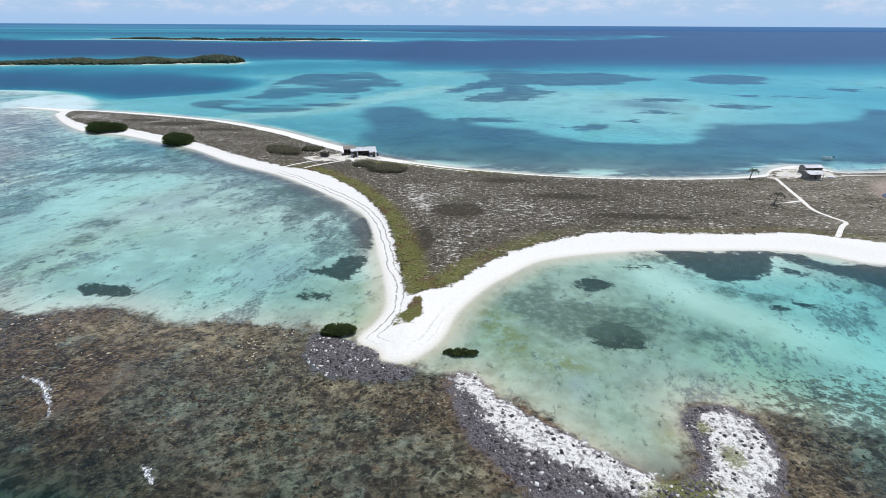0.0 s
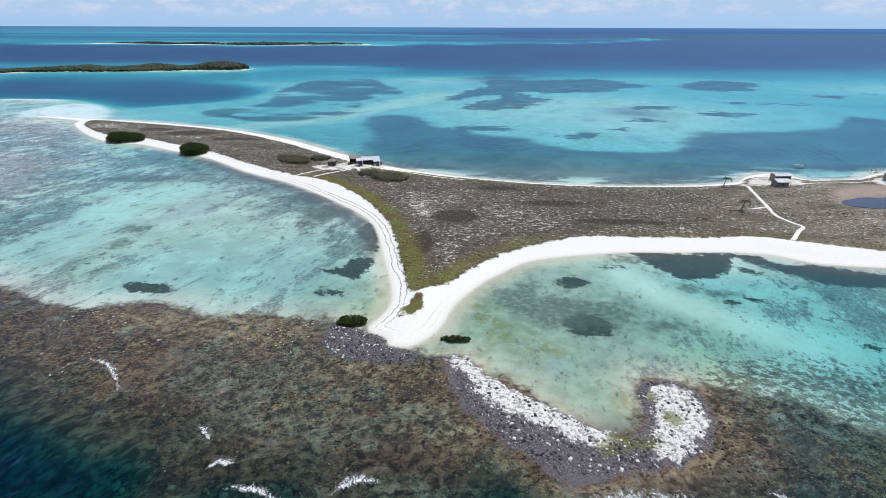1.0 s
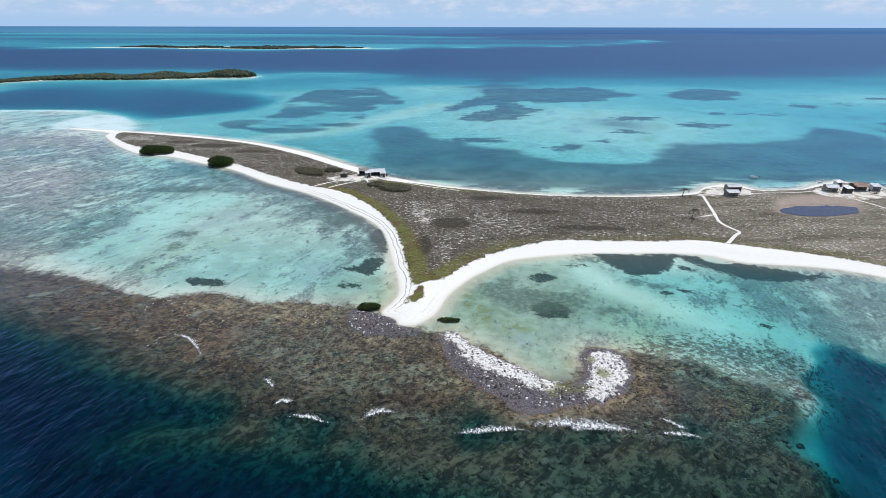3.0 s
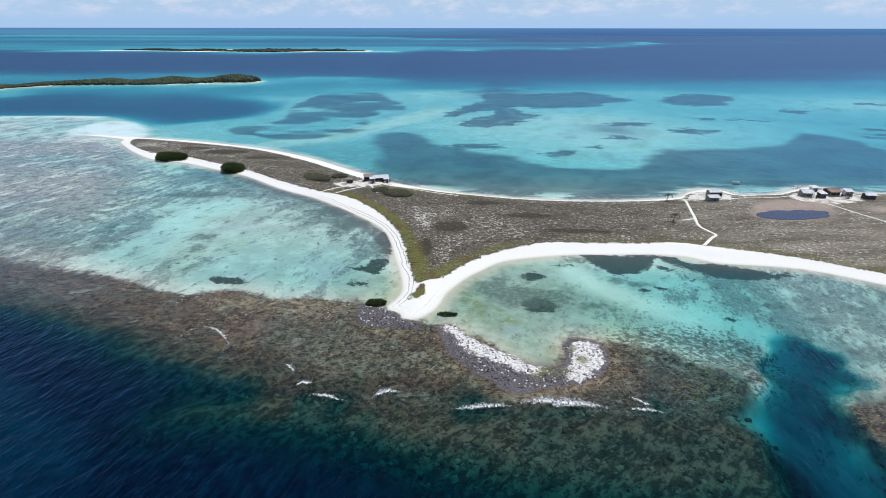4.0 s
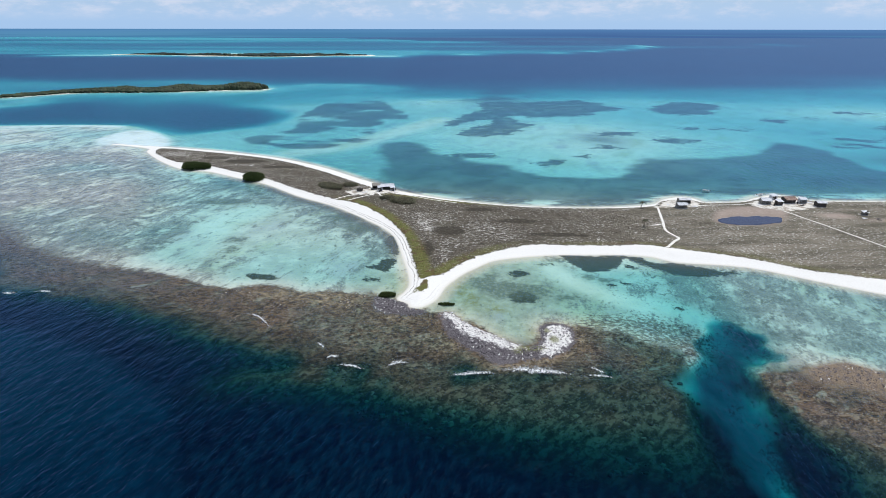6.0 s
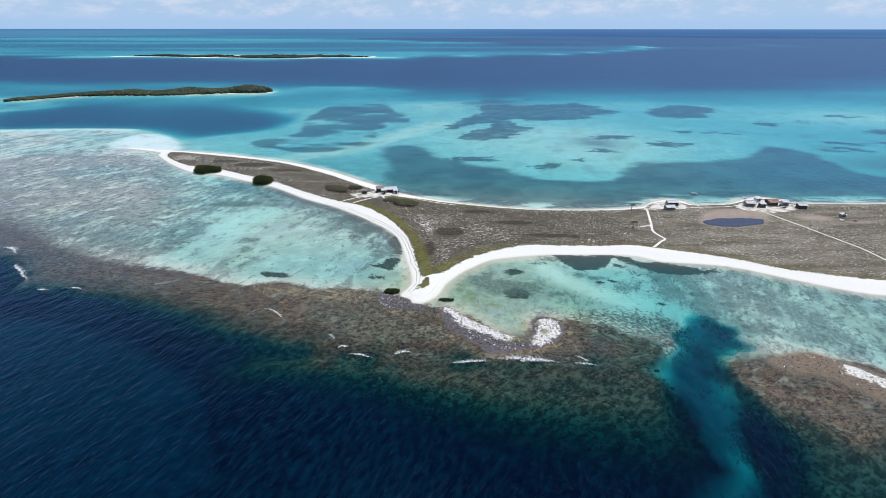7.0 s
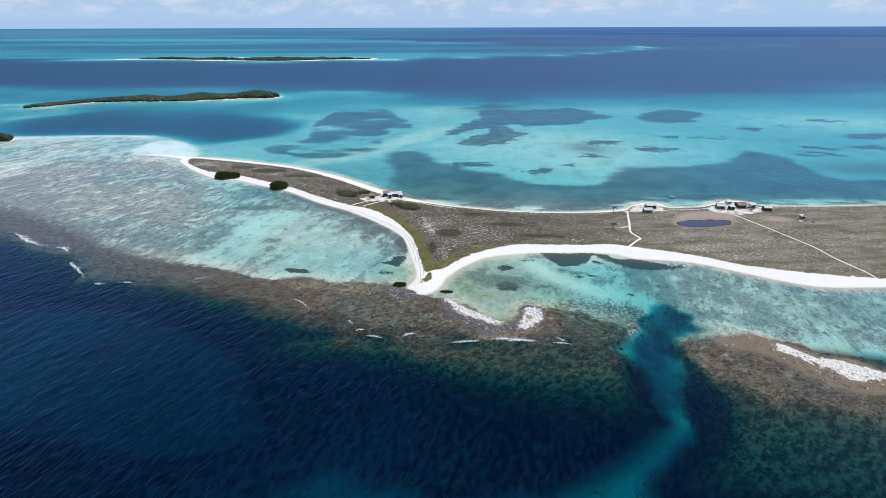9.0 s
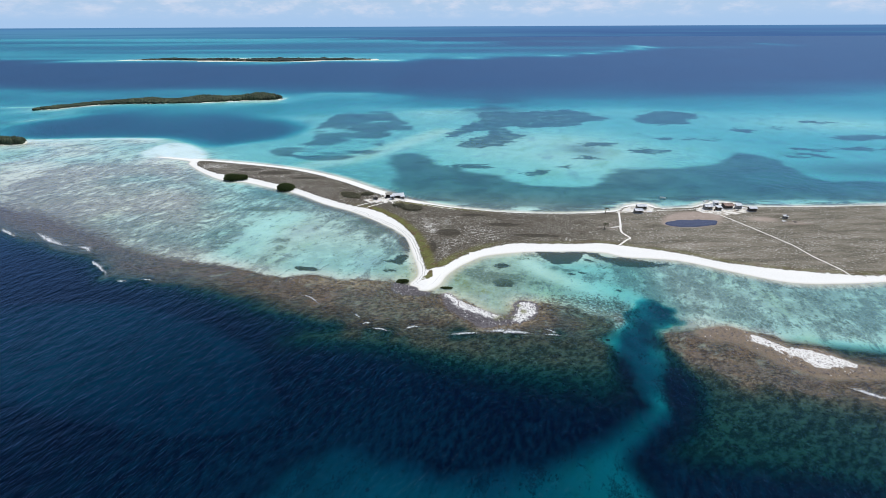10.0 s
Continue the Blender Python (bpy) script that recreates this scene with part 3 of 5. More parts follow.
    z = blend(z, 0.45, step(f["pond"], -2.5, 0.5))
    f["z"] = z
    return f


def lines_of(spans):
    """Grid lines: spans of (from, to, spacing) and a growing rest out to five kilometres."""
    out = []
    for a, b, s in spans:
        out += list(np.arange(a, b - s * 0.5, s))
    out.append(spans[-1][1])
    lo, hi = [out[0]], [out[-1]]
    s = spans[0][2]
    while lo[-1] > -5200:
        s *= 1.07
        lo.append(lo[-1] - s)
    s = spans[-1][2]
    while hi[-1] < 5200:
        s *= 1.05
        hi.append(hi[-1] + s)
    return np.array(lo[:0:-1] + out + hi[1:])


def sheet(name, gx, gy, height, keep=None):
    """One mesh over the grid lines; height and attributes come from the fields."""
    x, y = np.meshgrid(gx, gy)
    f = fields(x, y)
    z = height(x, y, f)
    w, h = len(gx), len(gy)
    k = np.arange(w * h).reshape(h, w)
    quads = np.stack([k[:-1, :-1], k[:-1, 1:], k[1:, 1:], k[1:, :-1]], -1).reshape(-1, 4)
    if keep is not None:
        ok = keep(f).ravel()
        quads = quads[ok[quads].any(1)]
    me = bpy.data.meshes.new(name)
    me.vertices.add(w * h)
    me.vertices.foreach_set("co", np.stack([x, y, z], -1).ravel().astype(np.float32))
    me.loops.add(len(quads) * 4)
    me.loops.foreach_set("vertex_index", quads.ravel().astype(np.int32))
    me.polygons.add(len(quads))
    me.polygons.foreach_set("loop_start", (np.arange(len(quads)) * 4).astype(np.int32))
    me.polygons.foreach_set("use_smooth", np.ones(len(quads), bool))
    me.update()
    return me, f


def carry(me, f, keys):
    for key in keys:
        a = me.attributes.new(key, "FLOAT", "POINT")
        a.data.foreach_set("value", f[key].ravel().astype(np.float32))


# ---- materials of the ground and the sea ----
def ground_material():
    m, nt, b = material("ground")
    pos = place(nt)
    fine, mid, big = grain(nt, pos, 2.6, 5, 0.6), grain(nt, pos, 0.45, 5, 0.6), grain(nt, pos, 0.06, 4, 0.55)
    tiny = grain(nt, pos, 9.0, 3, 0.6)
    streak = grain(nt, place(nt, (0.17, 0.07, 0.2), -18), 1.0, 8, 0.68, 0.3)
    land, weed, reef = attr(nt, "land"), attr(nt, "weed"), attr(nt, "reef")

    def edge(v, amp, soft, n=mid, shift=0.0):
        return ease(nt, calc(nt, "ADD", v, calc(nt, "MULTIPLY", calc(nt, "SUBTRACT", n, 0.5 - shift), amp)), -soft, soft)

    # sand under water, streaked with algae and dead coral
    sand = mix(nt, ease(nt, big, 0.3, 0.7), (0.72, 0.70, 0.60), (0.62, 0.61, 0.50))
    sand = mix(nt, ease(nt, grain(nt, pos, 0.13, 6, 0.65), 0.55, 0.75, 0, 0.5), sand, (0.36, 0.37, 0.22))
    sand = mix(nt, calc(nt, "MULTIPLY", attr(nt, "silt"), ease(nt, mid, 0.2, 0.7, 1.0, 0.6)), sand, mix(nt, ease(nt, grain(nt, pos, 0.18, 6, 0.65), 0.42, 0.62), (0.47, 0.43, 0.30), (0.24, 0.225, 0.125)))
    sand = mix(nt, calc(nt, "MULTIPLY", attr(nt, "dull"), ease(nt, grain(nt, pos, 0.12, 7, 0.7), 0.32, 0.6, 0.4, 1.3)), sand, (0.30, 0.295, 0.26))
    drift = grain(nt, place(nt, (0.04, 0.022, 0.1), -18), 1.0, 7, 0.66)
    sand = mix(nt, ease(nt, drift, 0.54, 0.68, 0, 0.7), sand, (0.44, 0.41, 0.40))
    wash = grain(nt, place(nt, (0.060, 0.026, 0.1), -20), 1.0, 8, 0.66, 0.6)
    sand = mix(nt, calc(nt, "MULTIPLY", attr(nt, "far_west"), ease(nt, wash, 0.50, 0.60, 0, 0.4)), sand, (0.74, 0.735, 0.66))
    sand = mix(nt, ease(nt, drift, 0.46, 0.34, 0, 0.55), sand, (0.50, 0.51, 0.34))
    thr = calc(nt, "SUBTRACT", calc(nt, "MULTIPLY_ADD", attr(nt, "mottle"), -0.26, 0.68), calc(nt, "MULTIPLY", calc(nt, "SUBTRACT", grain(nt, place(nt, (0.05, 0.03, 1), -18), 1.0, 6, 0.62), 0.5), 0.55))
    grey = ease(nt, calc(nt, "SUBTRACT", calc(nt, "MULTIPLY_ADD", calc(nt, "SUBTRACT", grain(nt, place(nt, (1.0, 0.6, 1), -18), 1.3, 8, 0.78), 0.5), 0.75, streak), thr), -0.045, 0.06, 0, 0.9)
    grey = calc(nt, "MULTIPLY", grey, ease(nt, grain(nt, pos, 1.9, 6, 0.74), 0.38, 0.56, 0.35, 1.0))
    grey = calc(nt, "MULTIPLY", grey, attr(nt, "calm"))
    sand = mix(nt, grey, sand, mix(nt, mid, (0.11, 0.105, 0.095), (0.25, 0.24, 0.225)))
    broken = grain(nt, place(nt, (0.35, 0.22, 1), -18), 1.0, 9, 0.76)
    sand = mix(nt, calc(nt, "MULTIPLY", attr(nt, "crust"), ease(nt, broken, 0.40, 0.56, 0.25, 0.95)), sand, mix(nt, ease(nt, broken, 0.40, 0.60), (0.20, 0.175, 0.175), (0.085, 0.074, 0.078)))
    tufts = ease(nt, calc(nt, "MULTIPLY_ADD", attr(nt, "mottle"), 0.10, grain(nt, place(nt, (0.36, 0.24, 1), -18), 1.0, 9, 0.78)), 0.61, 0.66, 0, 0.8)
    sand = mix(nt, calc(nt, "MULTIPLY", tufts, attr(nt, "calm")), sand, (0.13, 0.128, 0.112))
    clump = calc(nt, "MULTIPLY", ease(nt, grain(nt, place(nt, (0.8, 0.5, 1), -18), 1.3, 5, 0.7), 0.57, 0.66), ease(nt, grain(nt, pos, 0.09, 7, 0.7), 0.46, 0.60))
    sand = mix(nt, calc(nt, "MULTIPLY", clump, calc(nt, "MULTIPLY", attr(nt, "calm"), 0.75)), sand, (0.09, 0.09, 0.075))
    sand = mix(nt, ease(nt, calc(nt, "MULTIPLY_ADD", mid, 2.0, land), -3.0, 0.8, 0, 0.6), sand, (0.47, 0.435, 0.34))
    weeds = mix(nt, fine, (0.035, 0.042, 0.036), (0.085, 0.088, 0.066))
    sand = mix(nt, calc(nt, "MULTIPLY", edge(weed, 8.5, 0.35, grain(nt, place(nt, (0.42, 0.62, 1), -15), 1.0, 9, 0.76)), ease(nt, grain(nt, pos, 1.2, 6, 0.7), 0.30, 0.46, 0.6, 1.0)), sand, weeds)
    sand = mix(nt, calc(nt, "MULTIPLY", attr(nt, "olive"), ease(nt, grain(nt, pos, 0.5, 8, 0.74), 0.40, 0.58, 0.1, 0.8)), sand, (0.25, 0.21, 0.075))
    thin = edge(attr(nt, "thin"), 11.0, 1.6, grain(nt, pos, 0.35, 8, 0.74))
    sand = mix(nt, calc(nt, "MULTIPLY", thin, ease(nt, grain(nt, pos, 0.9, 7, 0.74), 0.36, 0.56, 0.35, 0.85)), sand, (0.12, 0.125, 0.095))
    sand = mix(nt, calc(nt, "MULTIPLY", attr(nt, "bar"), ease(nt, grain(nt, place(nt, (0.06, 0.10, 1), -35), 1.0, 6, 0.62), 0.36, 0.52, 0.45, 0.95)), sand, (0.80, 0.785, 0.73))
    wild = grain(nt, place(nt, (0.026, 0.034, 0.1), 10), 1.0, 9, 0.68, 0.3)
    fw = edge(attr(nt, "farweed"), 58.0, 1.6, calc(nt, "MULTIPLY_ADD", calc(nt, "SUBTRACT", grain(nt, place(nt, (0.09, 0.13, 0.1), 10), 1.0, 8, 0.74), 0.5), 0.55, wild))
    sand = mix(nt, calc(nt, "MULTIPLY", fw, ease(nt, grain(nt, place(nt, (0.06, 0.09, 0.1), 5), 1.0, 9, 0.74), 0.38, 0.52, 0.58, 0.94)), sand, mix(nt, mid, (0.085, 0.092, 0.08), (0.14, 0.148, 0.125)))
    sand = mix(nt, calc(nt, "MULTIPLY", attr(nt, "soft"), ease(nt, wild, 0.30, 0.62, 1.0, 0.78)), sand, mix(nt, mid, (0.085, 0.10, 0.09), (0.15, 0.16, 0.135)))
    sand = mix(nt, calc(nt, "MULTIPLY", attr(nt, "bank"), ease(nt, grain(nt, pos, 0.35, 7, 0.7), 0.36, 0.52, 0.25, 0.9)), sand, mix(nt, fine, (0.085, 0.08, 0.075), (0.17, 0.16, 0.145)))
    # coral flat: hollows by shade painted dark, ochre crusts, grey-green turf, pale broken bits
    n_a, n_b, n_c = grain(nt, pos, 0.7, 9, 0.74, 0.4), grain(nt, pos, 0.13, 7, 0.66), grain(nt, place(nt, (0.30, 0.55, 1), 25), 1.0, 7, 0.68)
    rock = mix(nt, ease(nt, n_a, 0.40, 0.62), (0.036, 0.025, 0.020), (0.205, 0.132, 0.080))
    rock = mix(nt, ease(nt, grain(nt, pos, 0.045, 5, 0.6), 0.46, 0.60, 0, 0.55), rock, mix(nt, n_a, (0.05, 0.044, 0.045), (0.17, 0.15, 0.14)))
    rock = mix(nt, ease(nt, n_b, 0.52, 0.64, 0, 0.6), rock, mix(nt, ease(nt, n_a, 0.38, 0.62), (0.028, 0.032, 0.026), (0.150, 0.160, 0.118)))
    rock = mix(nt, ease(nt, n_c, 0.52, 0.64, 0, 0.65), rock, mix(nt, fine, (0.15, 0.088, 0.046), (0.32, 0.21, 0.12)))
    rock = mix(nt, calc(nt, "MULTIPLY", ease(nt, n_b, 0.46, 0.36), ease(nt, n_a, 0.56, 0.44, 0, 0.8)), rock, (0.045, 0.030, 0.034))
    rock = mix(nt, ease(nt, cells(nt, place(nt, (1, 1.5, 1), 20), 0.85), 0.30, 0.16, 0, 0.8), rock, (0.026, 0.022, 0.020))
    speck = grain(nt, place(nt, (1.0, 1.5, 1), 20), 2.3, 4, 0.62)
    rock = mix(nt, ease(nt, speck, 0.47, 0.41, 0, 0.72), rock, (0.014, 0.012, 0.010))
    rock = mix(nt, ease(nt, speck, 0.58, 0.63, 0, 0.7), rock, mix(nt, n_b, (0.34, 0.26, 0.18), (0.36, 0.38, 0.31)))
    rock = mix(nt, ease(nt, grain(nt, pos, 0.085, 6, 0.66), 0.55, 0.68, 0, 0.4), rock, mix(nt, n_a, (0.10, 0.08, 0.06), (0.32, 0.255, 0.185)))
    zone = grain(nt, place(nt, (0.045, 0.06, 1), 20), 1.0, 5, 0.58, 0.3)
    rock = mix(nt, ease(nt, zone, 0.54, 0.64, 0, 0.42), rock, mix(nt, n_a, (0.10, 0.058, 0.042), (0.30, 0.20, 0.145)))
    rock = mix(nt, ease(nt, zone, 0.45, 0.36, 0, 0.5), rock, mix(nt, n_a, (0.022, 0.024, 0.022), (0.12, 0.125, 0.105)))
    pools = ease(nt, grain(nt, place(nt, (0.10, 0.16, 1), 30), 1.0, 6, 0.6), 0.615, 0.66, 0, 0.6)
    rock = mix(nt, pools, rock, mix(nt, n_a, (0.16, 0.18, 0.15), (0.36, 0.40, 0.33)))
    rock = mix(nt, calc(nt, "MULTIPLY", attr(nt, "outer"), ease(nt, n_b, 0.62, 0.45, 0.5, 0.95)), rock, mix(nt, ease(nt, n_a, 0.4, 0.62), (0.016, 0.012, 0.011), (0.115, 0.075, 0.048)))
    pick = ease(nt, grain(nt, place(nt, (0.3, 0.45, 1), 15), 1.0, 8, 0.74), 0.36, 0.58)
    rock = mix(nt, calc(nt, "MULTIPLY", attr(nt, "gold"), calc(nt, "MULTIPLY", pick, 0.9)), rock, mix(nt, ease(nt, n_a, 0.38, 0.62), (0.12, 0.082, 0.048), (0.44, 0.335, 0.22)))
    rock = mix(nt, calc(nt, "MULTIPLY", attr(nt, "turf"), calc(nt, "MULTIPLY", pick, 0.75)), rock, mix(nt, ease(nt, n_a, 0.40, 0.60), (0.030, 0.036, 0.030), (0.22, 0.235, 0.175)))
    rock = mix(nt, calc(nt, "MULTIPLY", attr(nt, "maroon"), calc(nt, "MULTIPLY", pick, 0.9)), rock, mix(nt, ease(nt, n_a, 0.42, 0.64), (0.014, 0.009, 0.009), (0.098, 0.055, 0.042)))
    # gullies and pits have no relief, their shade is put into the colour
    gully = grain(nt, place(nt, (0.16, 0.30, 1), 12), 1.0, 7, 0.70, 1.2)
    rock = mix(nt, ease(nt, gully, 0.46, 0.40, 0, 0.62), rock, mix(nt, n_a, (0.016, 0.012, 0.012), (0.06, 0.045, 0.038)))
    rock = mix(nt, ease(nt, gully, 0.56, 0.64, 0, 0.35), rock, (0.26, 0.21, 0.16))
    pit_shade = calc(nt, "MULTIPLY", ease(nt, grain(nt, place(nt, (0.8, 1.1, 1), 10), 1.0, 4, 0.6), 0.43, 0.37), ease(nt, n_b, 0.40, 0.52))
    rock = mix(nt, calc(nt, "MULTIPLY", pit_shade, 0.8), rock, (0.012, 0.012, 0.011))
    pale = calc(nt, "MULTIPLY", ease(nt, grain(nt, pos, 0.16, 5, 0.6), 0.58, 0.70), ease(nt, fine, 0.35, 0.6))
    rock = mix(nt, calc(nt, "MULTIPLY", pale, 0.5), rock, (0.34, 0.36, 0.29))
    rock = mix(nt, calc(nt, "MULTIPLY", attr(nt, "far_west"), 0.6), rock, mix(nt, ease(nt, n_a, 0.38, 0.64), (0.05, 0.042, 0.046), (0.23, 0.205, 0.205)))
    spur = grain(nt, place(nt, (0.60, 0.24, 1), -50), 1.0, 8, 0.70, 0.3)
    deep_rock = mix(nt, ease(nt, spur, 0.43, 0.58), (0.028, 0.024, 0.018), (0.108, 0.084, 0.058))
    deep_rock = mix(nt, ease(nt, grain(nt, pos, 0.8, 7, 0.72), 0.50, 0.42, 0, 0.7), deep_rock, (0.012, 0.011, 0.008))
    slab = cells(nt, place(nt, (0.9, 0.5, 1), -45), 0.8)
    deep_rock = mix(nt, ease(nt, calc(nt, "MULTIPLY_ADD", n_a, 0.5, slab), 0.42, 0.30, 0, 0.6), deep_rock, (0.135, 0.104, 0.07))
    bed = mix(nt, attr(nt, "slope"), sand, deep_rock)
    bed = mix(nt, edge(reef, 9.0, 1.2, grain(nt, pos, 0.4, 8, 0.7)), bed, rock)
    knots = ease(nt, calc(nt, "MULTIPLY_ADD", attr(nt, "patchy"), 0.15, grain(nt, place(nt, (0.7, 0.8, 1), -10), 1.3, 8, 0.76)), 0.57, 0.66)
    bed = mix(nt, calc(nt, "MULTIPLY", knots, ease(nt, attr(nt, "patchy"), 0.0, 0.25, 0.0, 0.85)), bed, rock)
    # broken coral thrown up by the sea
    stone = mix(nt, ease(nt, tiny, 0.35, 0.65), (0.052, 0.046, 0.052), (0.235, 0.215, 0.23))
    stone = mix(nt, ease(nt, cells(nt, pos, 3.2), 0.35, 0.12, 0, 0.8), stone, (0.05, 0.047, 0.052))
    bed = mix(nt, edge(attr(nt, "rubble"), 5.0, 0.5, grain(nt, pos, 0.6, 8, 0.72)), bed, stone)
    bed = mix(nt, calc(nt, "MULTIPLY", attr(nt, "brown"), ease(nt, grain(nt, pos, 0.5, 8, 0.74), 0.36, 0.54, 0.35, 0.95)), bed, mix(nt, ease(nt, tiny, 0.35, 0.65), (0.12, 0.085, 0.055), (0.33, 0.26, 0.185)))
    bleached = mix(nt, ease(nt, tiny, 0.35, 0.6), (0.62, 0.60, 0.58), (0.84, 0.83, 0.80))
    bed = mix(nt, calc(nt, "MULTIPLY", edge(attr(nt, "white"), 8.0, 0.25, grain(nt, pos, 0.6, 9, 0.76)), ease(nt, grain(nt, pos, 1.6, 5, 0.7), 0.40, 0.52, 0.30, 1.0)), bed, bleached)
    patch = calc(nt, "MULTIPLY", edge(attr(nt, "algae"), 4.0, 0.4, fine), ease(nt, tiny, 0.35, 0.5, 0.5, 1.0))
    bed = mix(nt, calc(nt, "MULTIPLY", patch, 0.8), bed, (0.17, 0.18, 0.05))
    # the island: beach, scrub floor, paths, salt pan
    beach = mix(nt, ease(nt, fine, 0.3, 0.7), (0.745, 0.735, 0.71), (0.67, 0.655, 0.615))
    beach = mix(nt, ease(nt, land, 1.6, 0.1, 0, 0.45), beach, (0.55, 0.51, 0.42))
    for off in (1.7, 2.9):
        near = calc(nt, "ABSOLUTE", calc(nt, "SUBTRACT", calc(nt, "MULTIPLY_ADD", calc(nt, "SUBTRACT", grain(nt, pos, 0.10, 6, 0.6), 0.5), 2.6, land), off))
        line = calc(nt, "MULTIPLY", ease(nt, near, 0.20, 0.08), calc(nt, "MULTIPLY", attr(nt, "wrack"), ease(nt, fine, 0.38, 0.5)))
        beach = mix(nt, calc(nt, "MULTIPLY", line, 0.7), beach, (0.13, 0.11, 0.085))
    scrub = mix(nt, ease(nt, mid, 0.3, 0.7), (0.066, 0.057, 0.044), (0.142, 0.124, 0.096))
    scrub = mix(nt, ease(nt, big, 0.55, 0.72, 0, 0.7), scrub, (0.088, 0.084, 0.060))
    scrub = mix(nt, calc(nt, "MULTIPLY", attr(nt, "dry"), 0.85), scrub, mix(nt, ease(nt, grain(nt, place(nt, (0.04, 0.16, 1), 6), 1.0, 7, 0.66), 0.38, 0.62), (0.125, 0.112, 0.082), (0.235, 0.208, 0.165)))
    stretch = grain(nt, place(nt, (0.05, 0.12, 0.2), 8), 1.0, 5, 0.6)
    open_ = calc(nt, "MAXIMUM", attr(nt, "gap"), ease(nt, stretch, 0.44, 0.62, 0.15, 0.6))
    fleck = grain(nt, place(nt, (0.9, 1.4, 1), 5), 0.95, 8, 0.76)
    gaps = ease(nt, calc(nt, "MULTIPLY_ADD", open_, 0.085, fleck), 0.60, 0.632)
    scrub = mix(nt, ease(nt, grain(nt, place(nt, (0.5, 1.0, 1), 5), 1.0, 8, 0.74), 0.47, 0.40, 0, calc(nt, "MULTIPLY_ADD", attr(nt, "dry"), -0.45, 0.75)), scrub, (0.036, 0.030, 0.022))
    scrub = mix(nt, calc(nt, "MULTIPLY", gaps, 0.9), scrub, (0.62, 0.60, 0.555))
    net = grain(nt, place(nt, (0.55, 0.85, 1), 12), 1.0, 8, 0.76, 0.8)
    scrub = mix(nt, calc(nt, "MULTIPLY", ease(nt, calc(nt, "MULTIPLY_ADD", attr(nt, "open"), 0.10, net), 0.64, 0.68), ease(nt, attr(nt, "open"), 0.12, 0.4, 0, 0.92)), scrub, (0.64, 0.62, 0.575))
    scrub = mix(nt, calc(nt, "MULTIPLY", ease(nt, net, 0.46, 0.40), ease(nt, attr(nt, "open"), 0.1, 0.4, 0, 0.8)), scrub, (0.040, 0.034, 0.024))
    scrub = mix(nt, calc(nt, "MULTIPLY", edge(attr(nt, "dark"), 5.0, 0.7, grain(nt, pos, 0.3, 7, 0.7)), 0.85), scrub, mix(nt, fine, (0.028, 0.025, 0.018), (0.060, 0.050, 0.036)))
    scrub = mix(nt, calc(nt, "MULTIPLY", attr(nt, "green"), ease(nt, fine, 0.25, 0.6, 0.45, 0.95)), scrub, mix(nt, ease(nt, grain(nt, pos, 0.2, 6, 0.68), 0.49, 0.60), (0.135, 0.138, 0.036), (0.115, 0.078, 0.032)))
    scrub = mix(nt, ease(nt, attr(nt, "mud"), -2.0, 3.0, 0, 0.75), scrub, mix(nt, mid, (0.30, 0.23, 0.19), (0.46, 0.38, 0.33)))
    ragged = grain(nt, pos, 0.5, 7, 0.7)
    island = mix(nt, edge(attr(nt, "veg"), 4.5, 0.3, ragged), beach, scrub)
    yard = mix(nt, ease(nt, grain(nt, pos, 0.3, 8, 0.72), 0.46, 0.60, 0.15, 0.95), (0.76, 0.735, 0.68), (0.33, 0.285, 0.225))
    island = mix(nt, edge(attr(nt, "bare"), 12.0, 0.5, grain(nt, pos, 0.22, 8, 0.7)), island, yard)
    everywhere = mix(nt, edge(land, 1.6, 0.5, fine), bed, island)
    shore = mix(nt, calc(nt, "MULTIPLY", edge(attr(nt, "isle"), 6.0, 4.0), ease(nt, attr(nt, "strand"), 0.25, 0.6, 0.0, 1.0)), everywhere, (0.72, 0.69, 0.62))
    everywhere = mix(nt, ease(nt, attr(nt, "isle"), 6.0, 12.0), shore, (0.10, 0.09, 0.05))
    put(nt, b.inputs["Base Color"], everywhere)
    b.inputs["Roughness"].default_value = 0.9
    b.inputs["Specular IOR Level"].default_value = 0.15
    rugged = ease(nt, calc(nt, "MAXIMUM", calc(nt, "MAXIMUM", reef, attr(nt, "veg")), calc(nt, "SUBTRACT", attr(nt, "rubble"), calc(nt, "MULTIPLY", ease(nt, attr(nt, "white"), -0.3, 0.3), 6.0))), -0.6, 0.8, 0.06, 1.0)
    relief = calc(nt, "MULTIPLY", calc(nt, "MULTIPLY_ADD", tiny, 0.3, fine), rugged)
    put(nt, b.inputs["Normal"], bump(nt, relief, 0.9, 0.42))
    return m


